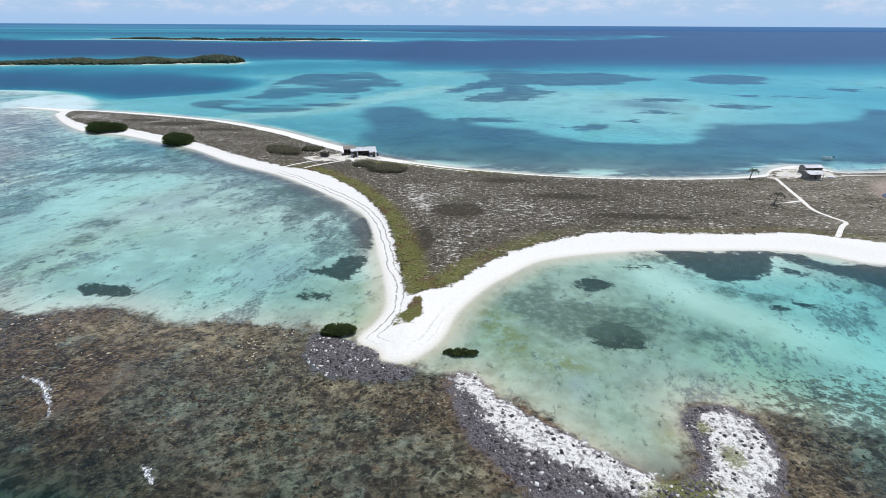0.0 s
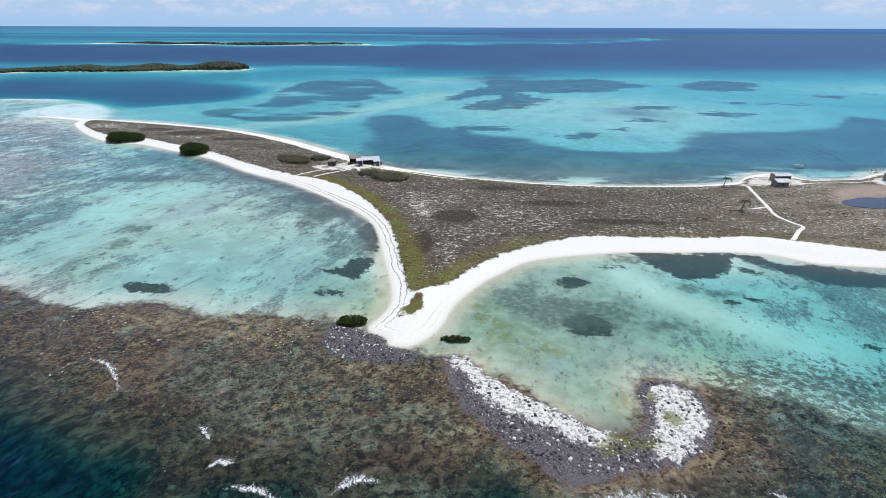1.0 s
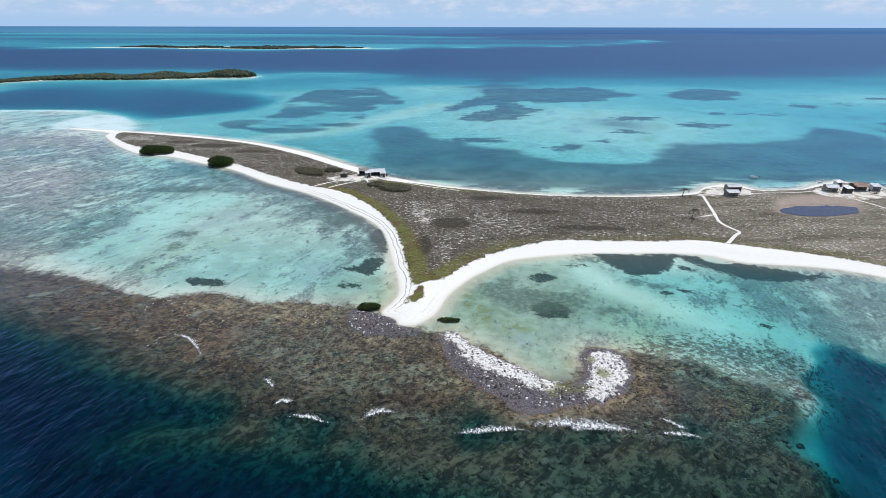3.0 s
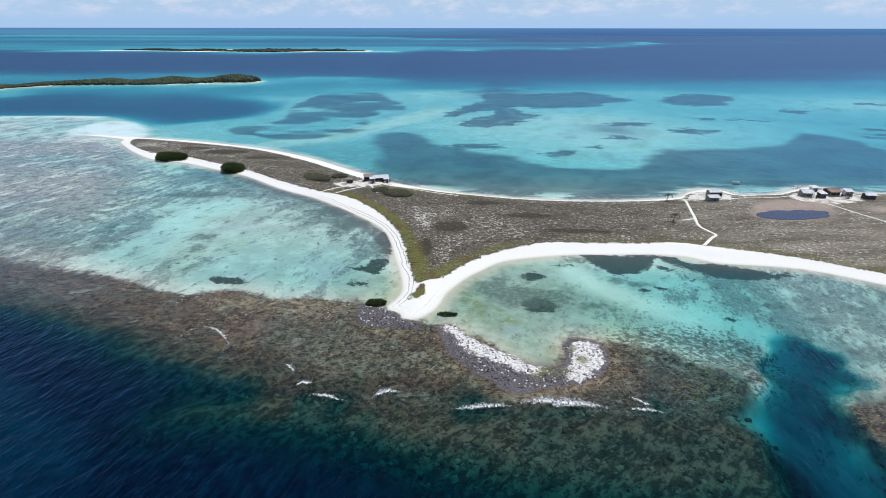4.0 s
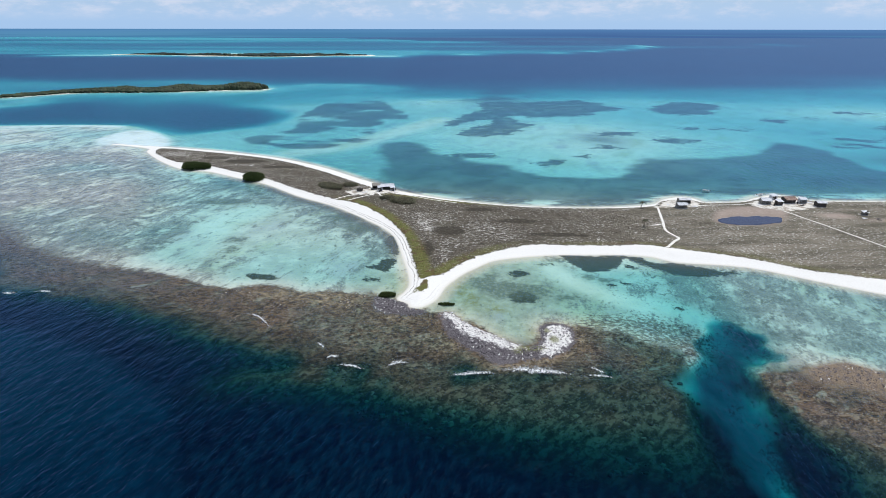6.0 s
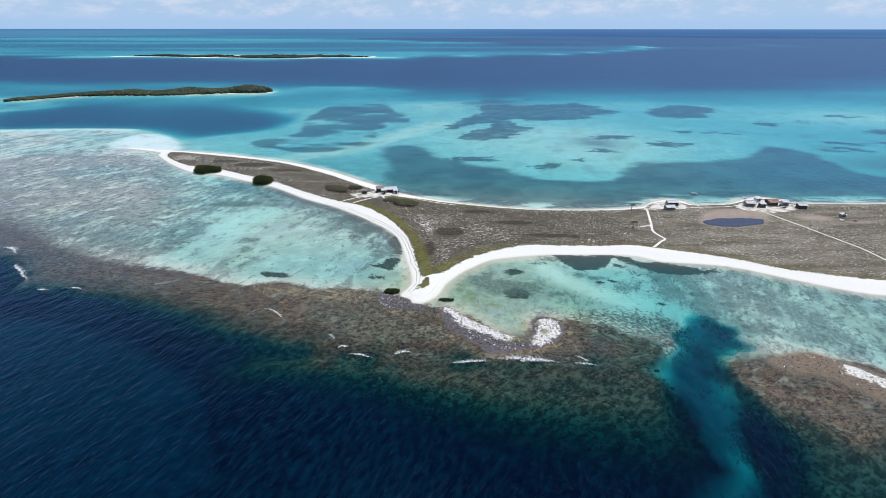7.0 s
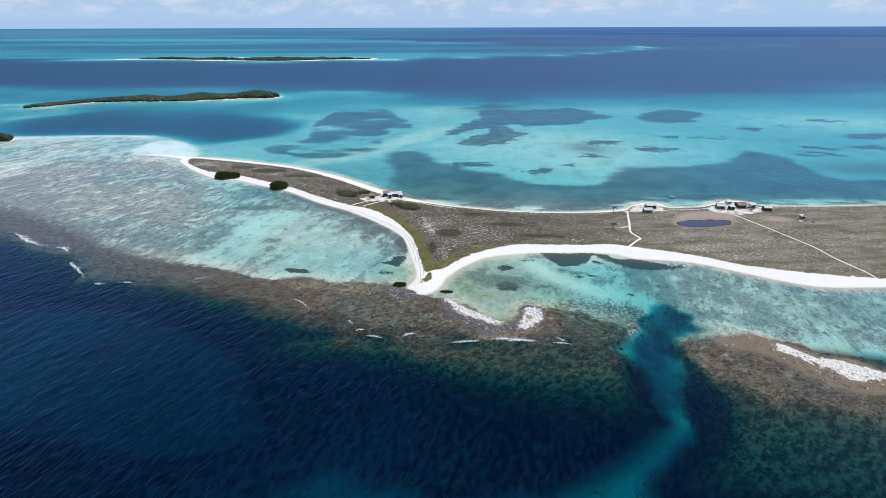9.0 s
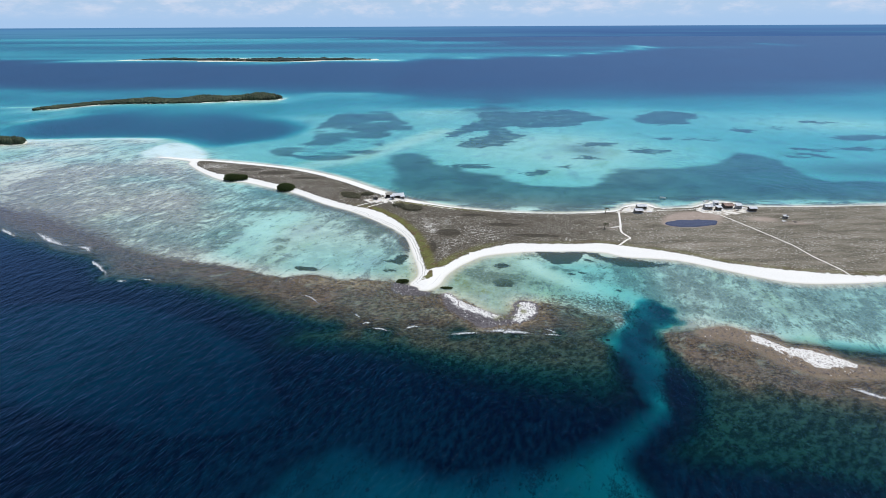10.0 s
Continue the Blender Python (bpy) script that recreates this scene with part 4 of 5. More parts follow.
def water_material():
    """Sea: the bed shows through, coloured by the depth; the rest is blue scatter and the sky's gloss."""
    m, nt, b = material("sea_water")
    nt.nodes.remove(b)
    depth = attr(nt, "depth")
    tint = nt.nodes.new("ShaderNodeCombineColor")
    for socket, base in zip(tint.inputs, (0.61, 0.905, 0.932)):
        put(nt, socket, calc(nt, "POWER", base, depth))
    clear = nt.nodes.new("ShaderNodeBsdfTransparent")
    put(nt, clear.inputs[0], tint.outputs[0])
    body = nt.nodes.new("ShaderNodeBsdfDiffuse")
    swell = grain(nt, place(nt, (0.010, 0.004, 0.01), -30), 1.0, 4, 0.6)
    # light on the wave crests, painted as streaks into the scatter colour
    crest_light = grain(nt, place(nt, (0.6, 0.26, 1.0), -15), 1.0, 6, 0.66)
    scatter = mix(nt, ease(nt, calc(nt, "ADD", calc(nt, "MULTIPLY", swell, 0.45), calc(nt, "MULTIPLY", crest_light, 0.55)), 0.42, 0.60), (0.0003, 0.005, 0.021), (0.001, 0.020, 0.049))
    put(nt, body.inputs[0], scatter)
    murk = calc(nt, "SUBTRACT", 1.0, calc(nt, "POWER", 0.945, depth))
    inner = nt.nodes.new("ShaderNodeMixShader")
    put(nt, inner.inputs[0], murk), put(nt, inner.inputs[1], clear.outputs[0]), put(nt, inner.inputs[2], body.outputs[0])
    rip = grain(nt, place(nt, (1.1, 0.42, 1.0), -15), 1.0, 4, 0.6, 0.3)
    chop = grain(nt, place(nt, (0.30, 0.15, 0.3), -20), 1.0, 3, 0.55, 0.3)
    waves = calc(nt, "MULTIPLY_ADD", chop, 2.4, rip)
    amp = ease(nt, depth, 0.1, 5.0, 0.10, 0.5)
    n = nt.nodes.new("ShaderNodeBump")
    put(nt, n.inputs["Height"], waves), put(nt, n.inputs["Strength"], amp)
    n.inputs["Distance"].default_value = 0.6
    gloss = nt.nodes.new("ShaderNodeBsdfGlossy")
    gloss.inputs["Roughness"].default_value = 0.32
    # bluer sky put into the gloss tint; weak steep-angle reflection is cut below
    gloss.inputs["Color"].default_value = (0.385, 0.60, 0.97, 1.0)
    put(nt, gloss.inputs["Normal"], n.outputs[0])
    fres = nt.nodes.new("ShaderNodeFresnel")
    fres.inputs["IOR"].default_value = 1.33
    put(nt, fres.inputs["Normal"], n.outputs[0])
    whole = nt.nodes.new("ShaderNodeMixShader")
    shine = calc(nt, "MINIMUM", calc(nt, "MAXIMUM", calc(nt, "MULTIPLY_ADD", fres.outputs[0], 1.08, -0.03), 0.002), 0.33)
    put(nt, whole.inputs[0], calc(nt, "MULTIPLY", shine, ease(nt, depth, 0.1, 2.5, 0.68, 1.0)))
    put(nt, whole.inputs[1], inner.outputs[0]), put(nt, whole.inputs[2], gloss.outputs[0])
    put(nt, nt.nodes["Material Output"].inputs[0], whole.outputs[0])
    return m


# ---- the ground and the sea ----
GX = lines_of([(-290, -72, 1.6), (-72, 190, 0.75), (190, 290, 1.5)])
GY = lines_of([(-40, 34, 1.1), (34, 186, 0.75), (186, 320, 1.4)])
me, flds = sheet("ground", GX, GY, lambda x, y, f: f["z"])
carry(me, flds, ("land", "isle", "veg", "bare", "green", "mud", "wrack", "reef", "slope", "rubble", "white", "weed", "farweed", "mottle", "silt", "dark", "gap", "far_west", "bar", "thin", "outer", "olive", "algae", "patchy", "dull", "brown", "calm", "dry", "open", "bank", "soft", "strand", "crust", "gold", "turf", "maroon"))
me.materials.append(ground_material())
ground = tagged(new("ground", me), "low coral island, white beaches, reef flat and sandy sea bed", "ground", kind="structure")
me, flds = sheet("water", np.append(GX[:-1:2], GX[-1]), np.append(GY[:-1:2], GY[-1]), lambda x, y, f: 0 * x, lambda f: (f["land"] < 3.5) & (f["isle"] < 12))
carry(me, flds, ("depth",))
me.materials.append(water_material())
water = tagged(new("water", me), "clear turquoise lagoon turning deep blue past the reef", "sea", kind="structure")


# ---- plain materials ----
def coat(name, low, high, scale=3.0, rough_=0.8, metal=0.0, relief=0.3, spread=0.0):
    """A weathered surface: two colours in patches, finer grain, and a shift from piece to piece."""
    m, nt, b = material(name)
    pos = place(nt)
    patch, fleck = grain(nt, pos, scale, 5, 0.6), grain(nt, pos, scale * 7, 3, 0.6)
    col = mix(nt, ease(nt, calc(nt, "MULTIPLY_ADD", fleck, 0.35, calc(nt, "MULTIPLY", patch, 0.65)), 0.33, 0.67), low, high)
    if spread:
        geo = nt.nodes.new("ShaderNodeNewGeometry").outputs["Random Per Island"]
        hsv = nt.nodes.new("ShaderNodeHueSaturation")
        put(nt, hsv.inputs["Value"], ease(nt, geo, 0.0, 1.0, 1 - spread, 1 + spread))
        put(nt, hsv.inputs["Hue"], calc(nt, "MULTIPLY_ADD", calc(nt, "FRACT", calc(nt, "MULTIPLY", geo, 7.3)), 0.05, 0.475))
        put(nt, hsv.inputs["Color"], col)
        col = hsv.outputs[0]
    put(nt, b.inputs["Base Color"], col)
    b.inputs["Roughness"].default_value, b.inputs["Metallic"].default_value = rough_, metal
    b.inputs["Specular IOR Level"].default_value = 0.25
    put(nt, b.inputs["Normal"], bump(nt, fleck, relief, 0.03))
    return m


def mixed_stone(name, dark, pale, share):
    """Loose pieces, some dark with algae and some bleached, piece by piece."""
    m, nt, b = material(name)
    geo = nt.nodes.new("ShaderNodeNewGeometry").outputs["Random Per Island"]
    speck = grain(nt, place(nt), 9.0, 4, 0.6)
    a = mix(nt, calc(nt, "FRACT", calc(nt, "MULTIPLY", geo, 13.7)), dark[0], dark[1])
    col = mix(nt, ease(nt, geo, share, share + 0.06), a, mix(nt, speck, pale[0], pale[1]))
    put(nt, b.inputs["Base Color"], mix(nt, ease(nt, speck, 0.4, 0.7, 0.0, 0.4), col, dark[0]))
    b.inputs["Roughness"].default_value = 0.85
    b.inputs["Specular IOR Level"].default_value = 0.2
    put(nt, b.inputs["Normal"], bump(nt, speck, 0.5, 0.05))
    return m


SCRUB = coat("dry_scrub", (0.080, 0.070, 0.054), (0.165, 0.144, 0.11), 0.5, 0.9, 0, 0.4, 0.3)
FRINGE = coat("salt_plant", (0.07, 0.075, 0.022), (0.17, 0.165, 0.05), 0.8, 0.8, 0, 0.3, 0.4)
LEAF = coat("mangrove_leaf", (0.034, 0.056, 0.014), (0.095, 0.128, 0.034), 1.2, 0.55, 0, 0.2, 0.5)
OLIVE = coat("dry_bush_leaf", (0.15, 0.145, 0.095), (0.29, 0.275, 0.185), 1.0, 0.8, 0, 0.2, 0.5)
WOODS = coat("far_wood_leaf", (0.020, 0.032, 0.017), (0.050, 0.062, 0.034), 0.05, 0.8, 0, 0.2, 0.3)
# darker leaf, its blue shift painted in for the haze of distance
FAR_WOODS = coat("distant_wood_leaf", (0.012, 0.020, 0.016), (0.026, 0.036, 0.028), 0.02, 0.8, 0, 0.2, 0.2)
BARK = coat("bark", (0.10, 0.08, 0.06), (0.2, 0.17, 0.13), 4.0)
STONES = mixed_stone("coral_rubble", ((0.036, 0.033, 0.037), (0.22, 0.20, 0.212)), ((0.6, 0.59, 0.57), (0.84, 0.83, 0.80)), 0.89)
HEADS = mixed_stone("reef_coral", ((0.030, 0.024, 0.020), (0.15, 0.105, 0.065)), ((0.10, 0.10, 0.06), (0.30, 0.26, 0.19)), 0.82)
KNOLL = coat("sunken_coral", (0.036, 0.029, 0.021), (0.115, 0.090, 0.062), 0.6, 0.9, 0, 0.4, 0.5)
BLEACH = coat("bleached_coral", (0.34, 0.28, 0.20), (0.62, 0.56, 0.46), 3.0, 0.85, 0, 0.4, 0.35)
TIN = coat("pale_roof_sheet", (0.52, 0.53, 0.55), (0.74, 0.75, 0.77), 0.8, 0.45, 0.2, 0.3)
RUST = coat("rusty_roof_sheet", (0.20, 0.13, 0.10), (0.40, 0.30, 0.26), 0.9, 0.7, 0.1, 0.3)
BOARD = coat("grey_board", (0.16, 0.145, 0.13), (0.30, 0.28, 0.25), 1.5, 0.85)
PALE = coat("pale_wall_paint", (0.52, 0.53, 0.56), (0.70, 0.70, 0.71), 1.2, 0.7)
DARK = coat("dark_board", (0.045, 0.04, 0.038), (0.11, 0.095, 0.085), 1.5, 0.85)
HULL = coat("boat_paint", (0.66, 0.68, 0.70), (0.80, 0.81, 0.82), 1.5, 0.4)
TRODDEN = coat("trodden_sand", (0.60, 0.575, 0.52), (0.78, 0.765, 0.72), 0.8, 0.9, 0, 0.5)
GRIT = coat("concrete_slab", (0.38, 0.36, 0.33), (0.5, 0.48, 0.45), 2.0, 0.9)
FROND = coat("palm_frond", (0.025, 0.03, 0.015), (0.07, 0.075, 0.035), 2.0, 0.6, 0, 0.2, 0.4)


# ---- building helpers ----
def mesh_of(name, verts, faces, mat, smooth=False):
    me = bpy.data.meshes.new(name)
    me.from_pydata([tuple(v) for v in verts], [], [tuple(f) for f in faces])
    if smooth:
        me.polygons.foreach_set("use_smooth", np.ones(len(me.polygons), bool))
    me.materials.append(mat)
    return me


def link_part(name, me, parent, m=None, label=""):
    ob = new(name, me)
    ob.parent = parent
    if m is not None:
        ob.matrix_local = m
    return tagged(ob, label) if label else ob


def strewn(name, shapes, at, size, turn, mat, lean=None):
    """One mesh of many small pieces: shapes (vertices, triangles) set at places with sizes and turns."""
    rng = np.random.default_rng(len(at))
    pick = rng.integers(0, len(shapes), len(at))
    verts, tris, base = [], [], 0
    for k, (v, t) in enumerate(shapes):
        ids = np.nonzero(pick == k)[0]
        if not len(ids):
            continue
        c, s = np.cos(turn[ids])[:, None], np.sin(turn[ids])[:, None]
        p = v[None] * size[ids][:, None, :]
        x, y, z = p[..., 0], p[..., 1], p[..., 2]
        if lean is not None:
            a = lean[ids][:, None]
            y, z = y * np.cos(a) - z * np.sin(a), y * np.sin(a) + z * np.cos(a)
        w = np.stack([x * c - y * s, x * s + y * c, z], -1) + at[ids][:, None, :]
        verts.append(w.reshape(-1, 3))
        tris.append((t[None] + (np.arange(len(ids)) * len(v))[:, None, None] + base).reshape(-1, 3))
        base += len(ids) * len(v)
    v, t = np.concatenate(verts), np.concatenate(tris)
    me = bpy.data.meshes.new(name)
    me.vertices.add(len(v)), me.loops.add(len(t) * 3), me.polygons.add(len(t))
    me.vertices.foreach_set("co", v.ravel().astype(np.float32))
    me.loops.foreach_set("vertex_index", t.ravel().astype(np.int32))
    me.polygons.foreach_set("loop_start", (np.arange(len(t)) * 3).astype(np.int32))
    me.update()
    me.materials.append(mat)
    return me


def lump(seed, sides=6, rings=2, jag=0.3, closed=False):
    """An uneven low mound of one unit's radius and height."""
    rng = np.random.default_rng(seed)
    v, t = [], []
    for r in range(rings):
        up = r / rings
        rad = math.cos(up * 1.35)
        for k in range(sides):
            a = (k + 0.5 * (r % 2) + rng.uniform(-0.2, 0.2)) / sides * math.tau
            q = rad * (1 + rng.uniform(-jag, jag))
            v.append((q * math.cos(a), q * math.sin(a), (-0.15 if r == 0 else up * 1.1) + rng.uniform(-jag, jag) * 0.4))
    v.append((rng.uniform(-0.2, 0.2), rng.uniform(-0.2, 0.2), 1.0))
    for r in range(rings - 1):
        for k in range(sides):
            a, b = r * sides + k, r * sides + (k + 1) % sides
            t += [(a, b, b + sides), (a, b + sides, a + sides)]
    top = (rings - 1) * sides
    t += [(top + k, top + (k + 1) % sides, len(v) - 1) for k in range(sides)]
    return np.array(v), np.array(t)


def pebble(seed):
    """A rough eight-cornered stone."""
    rng = np.random.default_rng(seed)
    v = np.array([(x, y, z) for z in (-0.5, 0.6) for x, y in ((-1, -1), (1, -1), (1, 1), (-1, 1))], float)
    v *= rng.uniform(0.55, 1.0, v.shape)
    t = [(0, 1, 5), (0, 5, 4), (1, 2, 6), (1, 6, 5), (2, 3, 7), (2, 7, 6), (3, 0, 4), (3, 4, 7), (4, 5, 6), (4, 6, 7)]
    return v, np.array(t)


def tuft_shape(seed, blades=7):
    """A spray of short pointed leaves."""
    rng = np.random.default_rng(seed)
    v, t = [], []
    for k in range(blades):
        a, out, up = rng.uniform(0, math.tau), rng.uniform(0.5, 1.0), rng.uniform(0.4, 1.0)
        ca, sa = math.cos(a), math.sin(a)
        n = len(v)
        v += [(-sa * 0.22, ca * 0.22, -0.1), (sa * 0.22, -ca * 0.22, -0.1), (ca * out, sa * out, up), (ca * out * 0.5 - sa * 0.3, sa * out * 0.5 + ca * 0.3, up * 0.8)]
        t += [(n, n + 1, n + 2), (n, n + 2, n + 3)]
    return np.array(v), np.array(t)


def ground_at(x, y):
    f = fields(np.asarray(x, float), np.asarray(y, float))
    return f["z"], f


def within_box(rng, n, box):
    return rng.uniform(box[0], box[1], n), rng.uniform(box[2], box[3], n)


# ---- loose cover: scrub, salt plants, rubble, coral heads ----
def scrub_cover():
    rng = np.random.default_rng(11)
    xs, ys = [], []
    for n, box in ((46000, (-40, 120, 80, 172)), (22000, (110, 300, 82, 178)), (16000, (-200, -30, 140, 272))):
        x, y = within_box(rng, n, box)
        xs.append(x), ys.append(y)
    x, y = np.concatenate(xs), np.concatenate(ys)
    z, f = ground_at(x, y)
    thick = rough(x, y, 11, 21) * 0.6 + rough(x * 0.5, y, 3.5, 22) * 0.4
    ok = (f["veg"] > 0.3) & (f["bare"] < -0.2) & (f["trail"] < -0.1) & ((f["dark"] < 0) | (rng.uniform(0, 1, len(x)) < 0.3)) & (f["mud"] < 0) & (f["pond"] < -1) & (rng.uniform(0.25, 0.75, len(x)) < thick + 0.1 - 0.25 * f["dry"] - 0.32 * f["gap"] - 0.22 * f["open"])
    green = f["green"][ok] > rng.uniform(0.25, 0.8, ok.sum())
    x, y, z = x[ok], y[ok], z[ok]
    r = 0.10 + 0.42 * rng.uniform(0, 1, len(x)) ** 2.2
    at, size = np.stack([x, y, z - 0.03], -1), np.stack([r * rng.uniform(1, 1.5, len(x)), r, r * rng.uniform(0.2, 0.42, len(x))], -1)
    turn = rng.uniform(0, math.tau, len(x))
    shapes = [lump(s, 5, 2, 0.38) for s in range(6)]
    me = strewn("scrub", shapes, at[~green], size[~green], turn[~green], SCRUB)
    tagged(new("scrub", me), "low grey-brown salt scrub with sandy gaps", "shrubs", kind="stuff")
    size[:, 2] *= 0.6
    me = strewn("salt_plants", shapes, at[green], size[green], turn[green], FRINGE)
    tagged(new("salt_plants", me), "yellow-green creeping salt plants behind the beach", "plants", kind="stuff")


def rubble_cover():
    rng = np.random.default_rng(12)
    x1, y1 = within_box(rng, 16000, (8, 46, 38, 60))
    x2, y2 = within_box(rng, 7000, (-16, 4, 57, 71))
    x3, y3 = within_box(rng, 9000, (96, 152, 10, 42))
    x, y = np.concatenate([x1, x2, x3]), np.concatenate([y1, y2, y3])
    z, f = ground_at(x, y)
    bare_white = f["white"] > -0.2
    ok = (f["rubble"] > rng.uniform(0.0, 0.9, len(x))) & (f["land"] < rng.uniform(0.2, 1.9, len(x))) & (rng.uniform(0, 1, len(x)) < np.where(bare_white, 0.12, 0.85))
    x, y, z = x[ok], y[ok], z[ok]
    r = 0.045 + 0.20 * rng.uniform(0, 1, len(x)) ** 4.2
    size = np.stack([r * rng.uniform(0.8, 1.6, len(x)), r, r * rng.uniform(0.5, 0.9, len(x))], -1)
    me = strewn("coral_rubble", [pebble(s) for s in range(8)], np.stack([x, y, z + 0.02], -1), size, rng.uniform(0, math.tau, len(x)), STONES)
    tagged(new("coral_rubble", me), "grey and bleached broken coral stones thrown up by waves", "stones", kind="stuff")


def pale_bits():
    """Bleached stones lying singly on the inner reef flat."""
    rng = np.random.default_rng(15)
    x, y = within_box(rng, 9000, (-66, 8, 52, 77))
    z, f = ground_at(x, y)
    ok = (f["reef"] > 0.2) & (f["land"] < -0.5) & (rough(x, y, 7, 91, 3) > rng.uniform(0.56, 0.9, len(x))) & (rng.uniform(0, 16, len(x)) > f["reef"])
    x, y, z = x[ok], y[ok], z[ok]
    r = 0.04 + 0.13 * rng.uniform(0, 1, len(x)) ** 2.5
    me = strewn("bleached_stones", [pebble(30 + s) for s in range(6)], np.stack([x, y, np.maximum(z, -0.03) + 0.03], -1), np.stack([r * 1.3, r, r * 0.6], -1), rng.uniform(0, math.tau, len(x)), BLEACH)
    tagged(new("bleached_stones", me), "pale ochre coral stones scattered on the reef flat", "stones", kind="stuff")


def reef_cover():
    rng = np.random.default_rng(13)
    x1, y1 = within_box(rng, 42000, (-75, 75, 28, 78))
    x2, y2 = within_box(rng, 16000, (-240, -70, 60, 170))
    x3, y3 = within_box(rng, 9000, (84, 200, -10, 42))
    x, y = np.concatenate([x1, x2, x3]), np.concatenate([y1, y2, y3])
    z, f = ground_at(x, y)
    crowd = rough(x, y, 6, 31, 4)
    ok = (f["reef"] > rng.uniform(0.3, 5, len(x))) & (f["far_west"] < 0.5) & (f["rubble"] < 0.2) & (f["land"] < -0.5) & (crowd > rng.uniform(0.42, 0.72, len(x)))
    x, y, z = x[ok], y[ok], z[ok]
    r = 0.06 + 0.26 * rng.uniform(0, 1, len(x)) ** 2.8
    size = np.stack([r * rng.uniform(0.9, 1.6, len(x)), r, 0.05 + r * rng.uniform(0.15, 0.4, len(x))], -1)
    me = strewn("coral_heads", [lump(40 + s, 6, 2, 0.42) for s in range(7)], np.stack([x, y, z - 0.02], -1), size, rng.uniform(0, math.tau, len(x)), HEADS)
    tagged(new("coral_heads", me), "brown and ochre coral heads crowding the shallow reef flat", "coral", kind="stuff")


def slope_cover():
    """Boulders and coral knolls on the sloping bed outside the reef."""
    rng = np.random.default_rng(14)
    x1, y1 = within_box(rng, 8500, (-60, 70, -12, 36))
    x2, y2 = within_box(rng, 4500, (78, 170, -40, 30))
    x, y = np.concatenate([x1, x2]), np.concatenate([y1, y2])
    z, f = ground_at(x, y)
    ok = (f["slope"] > 0.6) & (f["depth"] < 7.5) & (f["reef"] < 4) & (rough(x, y, 7, 33, 4) > rng.uniform(0.36, 0.62, len(x)))
    x, y, z = x[ok], y[ok], z[ok]
    r = 0.14 + 0.62 * rng.uniform(0, 1, len(x)) ** 3.4
    size = np.stack([r * rng.uniform(0.9, 1.5, len(x)), r, r * rng.uniform(0.3, 0.6, len(x))], -1)
    top = np.minimum(z - 0.05, -0.03 - 1.3 * size[:, 2])
    me = strewn("reef_boulders", [lump(60 + s, 7, 2, 0.4) for s in range(7)], np.stack([x, y, top], -1), size, rng.uniform(0, math.tau, len(x)), KNOLL)
    tagged(new("reef_boulders", me), "olive-brown coral boulders on the sunken reef slope", "coral", kind="stuff")


# ---- trees and bushes ----
def crown_mesh(name, seed, rx, ry, h, leaves, leaf, mat, base=0.0):
    """A wide crown of leaf sprays on many overlapping boughs, with gaps and an uneven rim."""
    rng = np.random.default_rng(seed)
    n = max(10, int(leaves / 40))
    a, q = rng.uniform(0, math.tau, n), np.sqrt(rng.uniform(0, 1, n)) * 0.85
    bx, by = q * np.cos(a) * rx, q * np.sin(a) * ry
    bz = h * (base + (0.70 - base) * np.sqrt(np.clip(1 - q * q, 0, 1)) * rng.uniform(0.25, 1.1, n))
    br = rng.uniform(0.14, 0.26, n) * min(rx, ry) + 0.12 * h
    k = rng.integers(0, n, leaves)
    d = rng.normal(size=(leaves, 3))
    d /= np.linalg.norm(d, axis=1)[:, None]
    d[:, 2] = d[:, 2] * 0.75 + 0.1
    p = np.stack([bx[k], by[k], bz[k]], -1) + d * br[k][:, None] * rng.uniform(0.75, 1.05, leaves)[:, None]
    p[:, 2] = np.clip(p[:, 2], 0.05, None)
    s = leaf * rng.uniform(0.6, 1.4, leaves)
    return strewn(name, [tuft_shape(seed * 10 + i, 5) for i in range(5)], p, np.stack([s, s, s * 0.8], -1), rng.uniform(0, math.tau, leaves), mat, rng.uniform(-0.9, 0.9, leaves))


def limb(p0, p1, r0, r1, sides=6):
    p0, p1 = Vector(p0), Vector(p1)
    side = (p1 - p0).orthogonal().normalized()
    up = (p1 - p0).normalized().cross(side)
    v = [c + (side * math.cos(k / sides * math.tau) + up * math.sin(k / sides * math.tau)) * r for c, r in ((p0, r0), (p1, r1)) for k in range(sides)]
    f = [(k, (k + 1) % sides, sides + (k + 1) % sides, sides + k) for k in range(sides)]
    return v, f + [tuple(range(sides))[::-1], tuple(range(sides, 2 * sides))]


def bush(name, x, y, rx, ry, h, leaves, leaf, mat, label, category, seed, stems=5, turn=0.0, z=None, group=""):
    rng = random.Random(seed)
    z = float(ground_at([x], [y])[0][0]) if z is None else z
    root = tagged(new(name), label, category, group)
    root.matrix_world = pose(x, y, z - 0.05, 0, 0, turn)
    link_part("crown", crown_mesh("crown", seed, rx, ry, h, leaves, leaf, mat), root)
    for k in range(stems):
        a, q = rng.uniform(0, math.tau), rng.uniform(0.1, 0.6)
        end = (q * rx * math.cos(a), q * ry * math.sin(a), h * rng.uniform(0.45, 0.65))
        v, f = limb((end[0] * 0.55, end[1] * 0.55, -0.3), end, 0.06 + 0.02 * h, 0.03 + 0.006 * h)
        link_part("stem", mesh_of("stem", v, f, BARK, True), root)
    return root


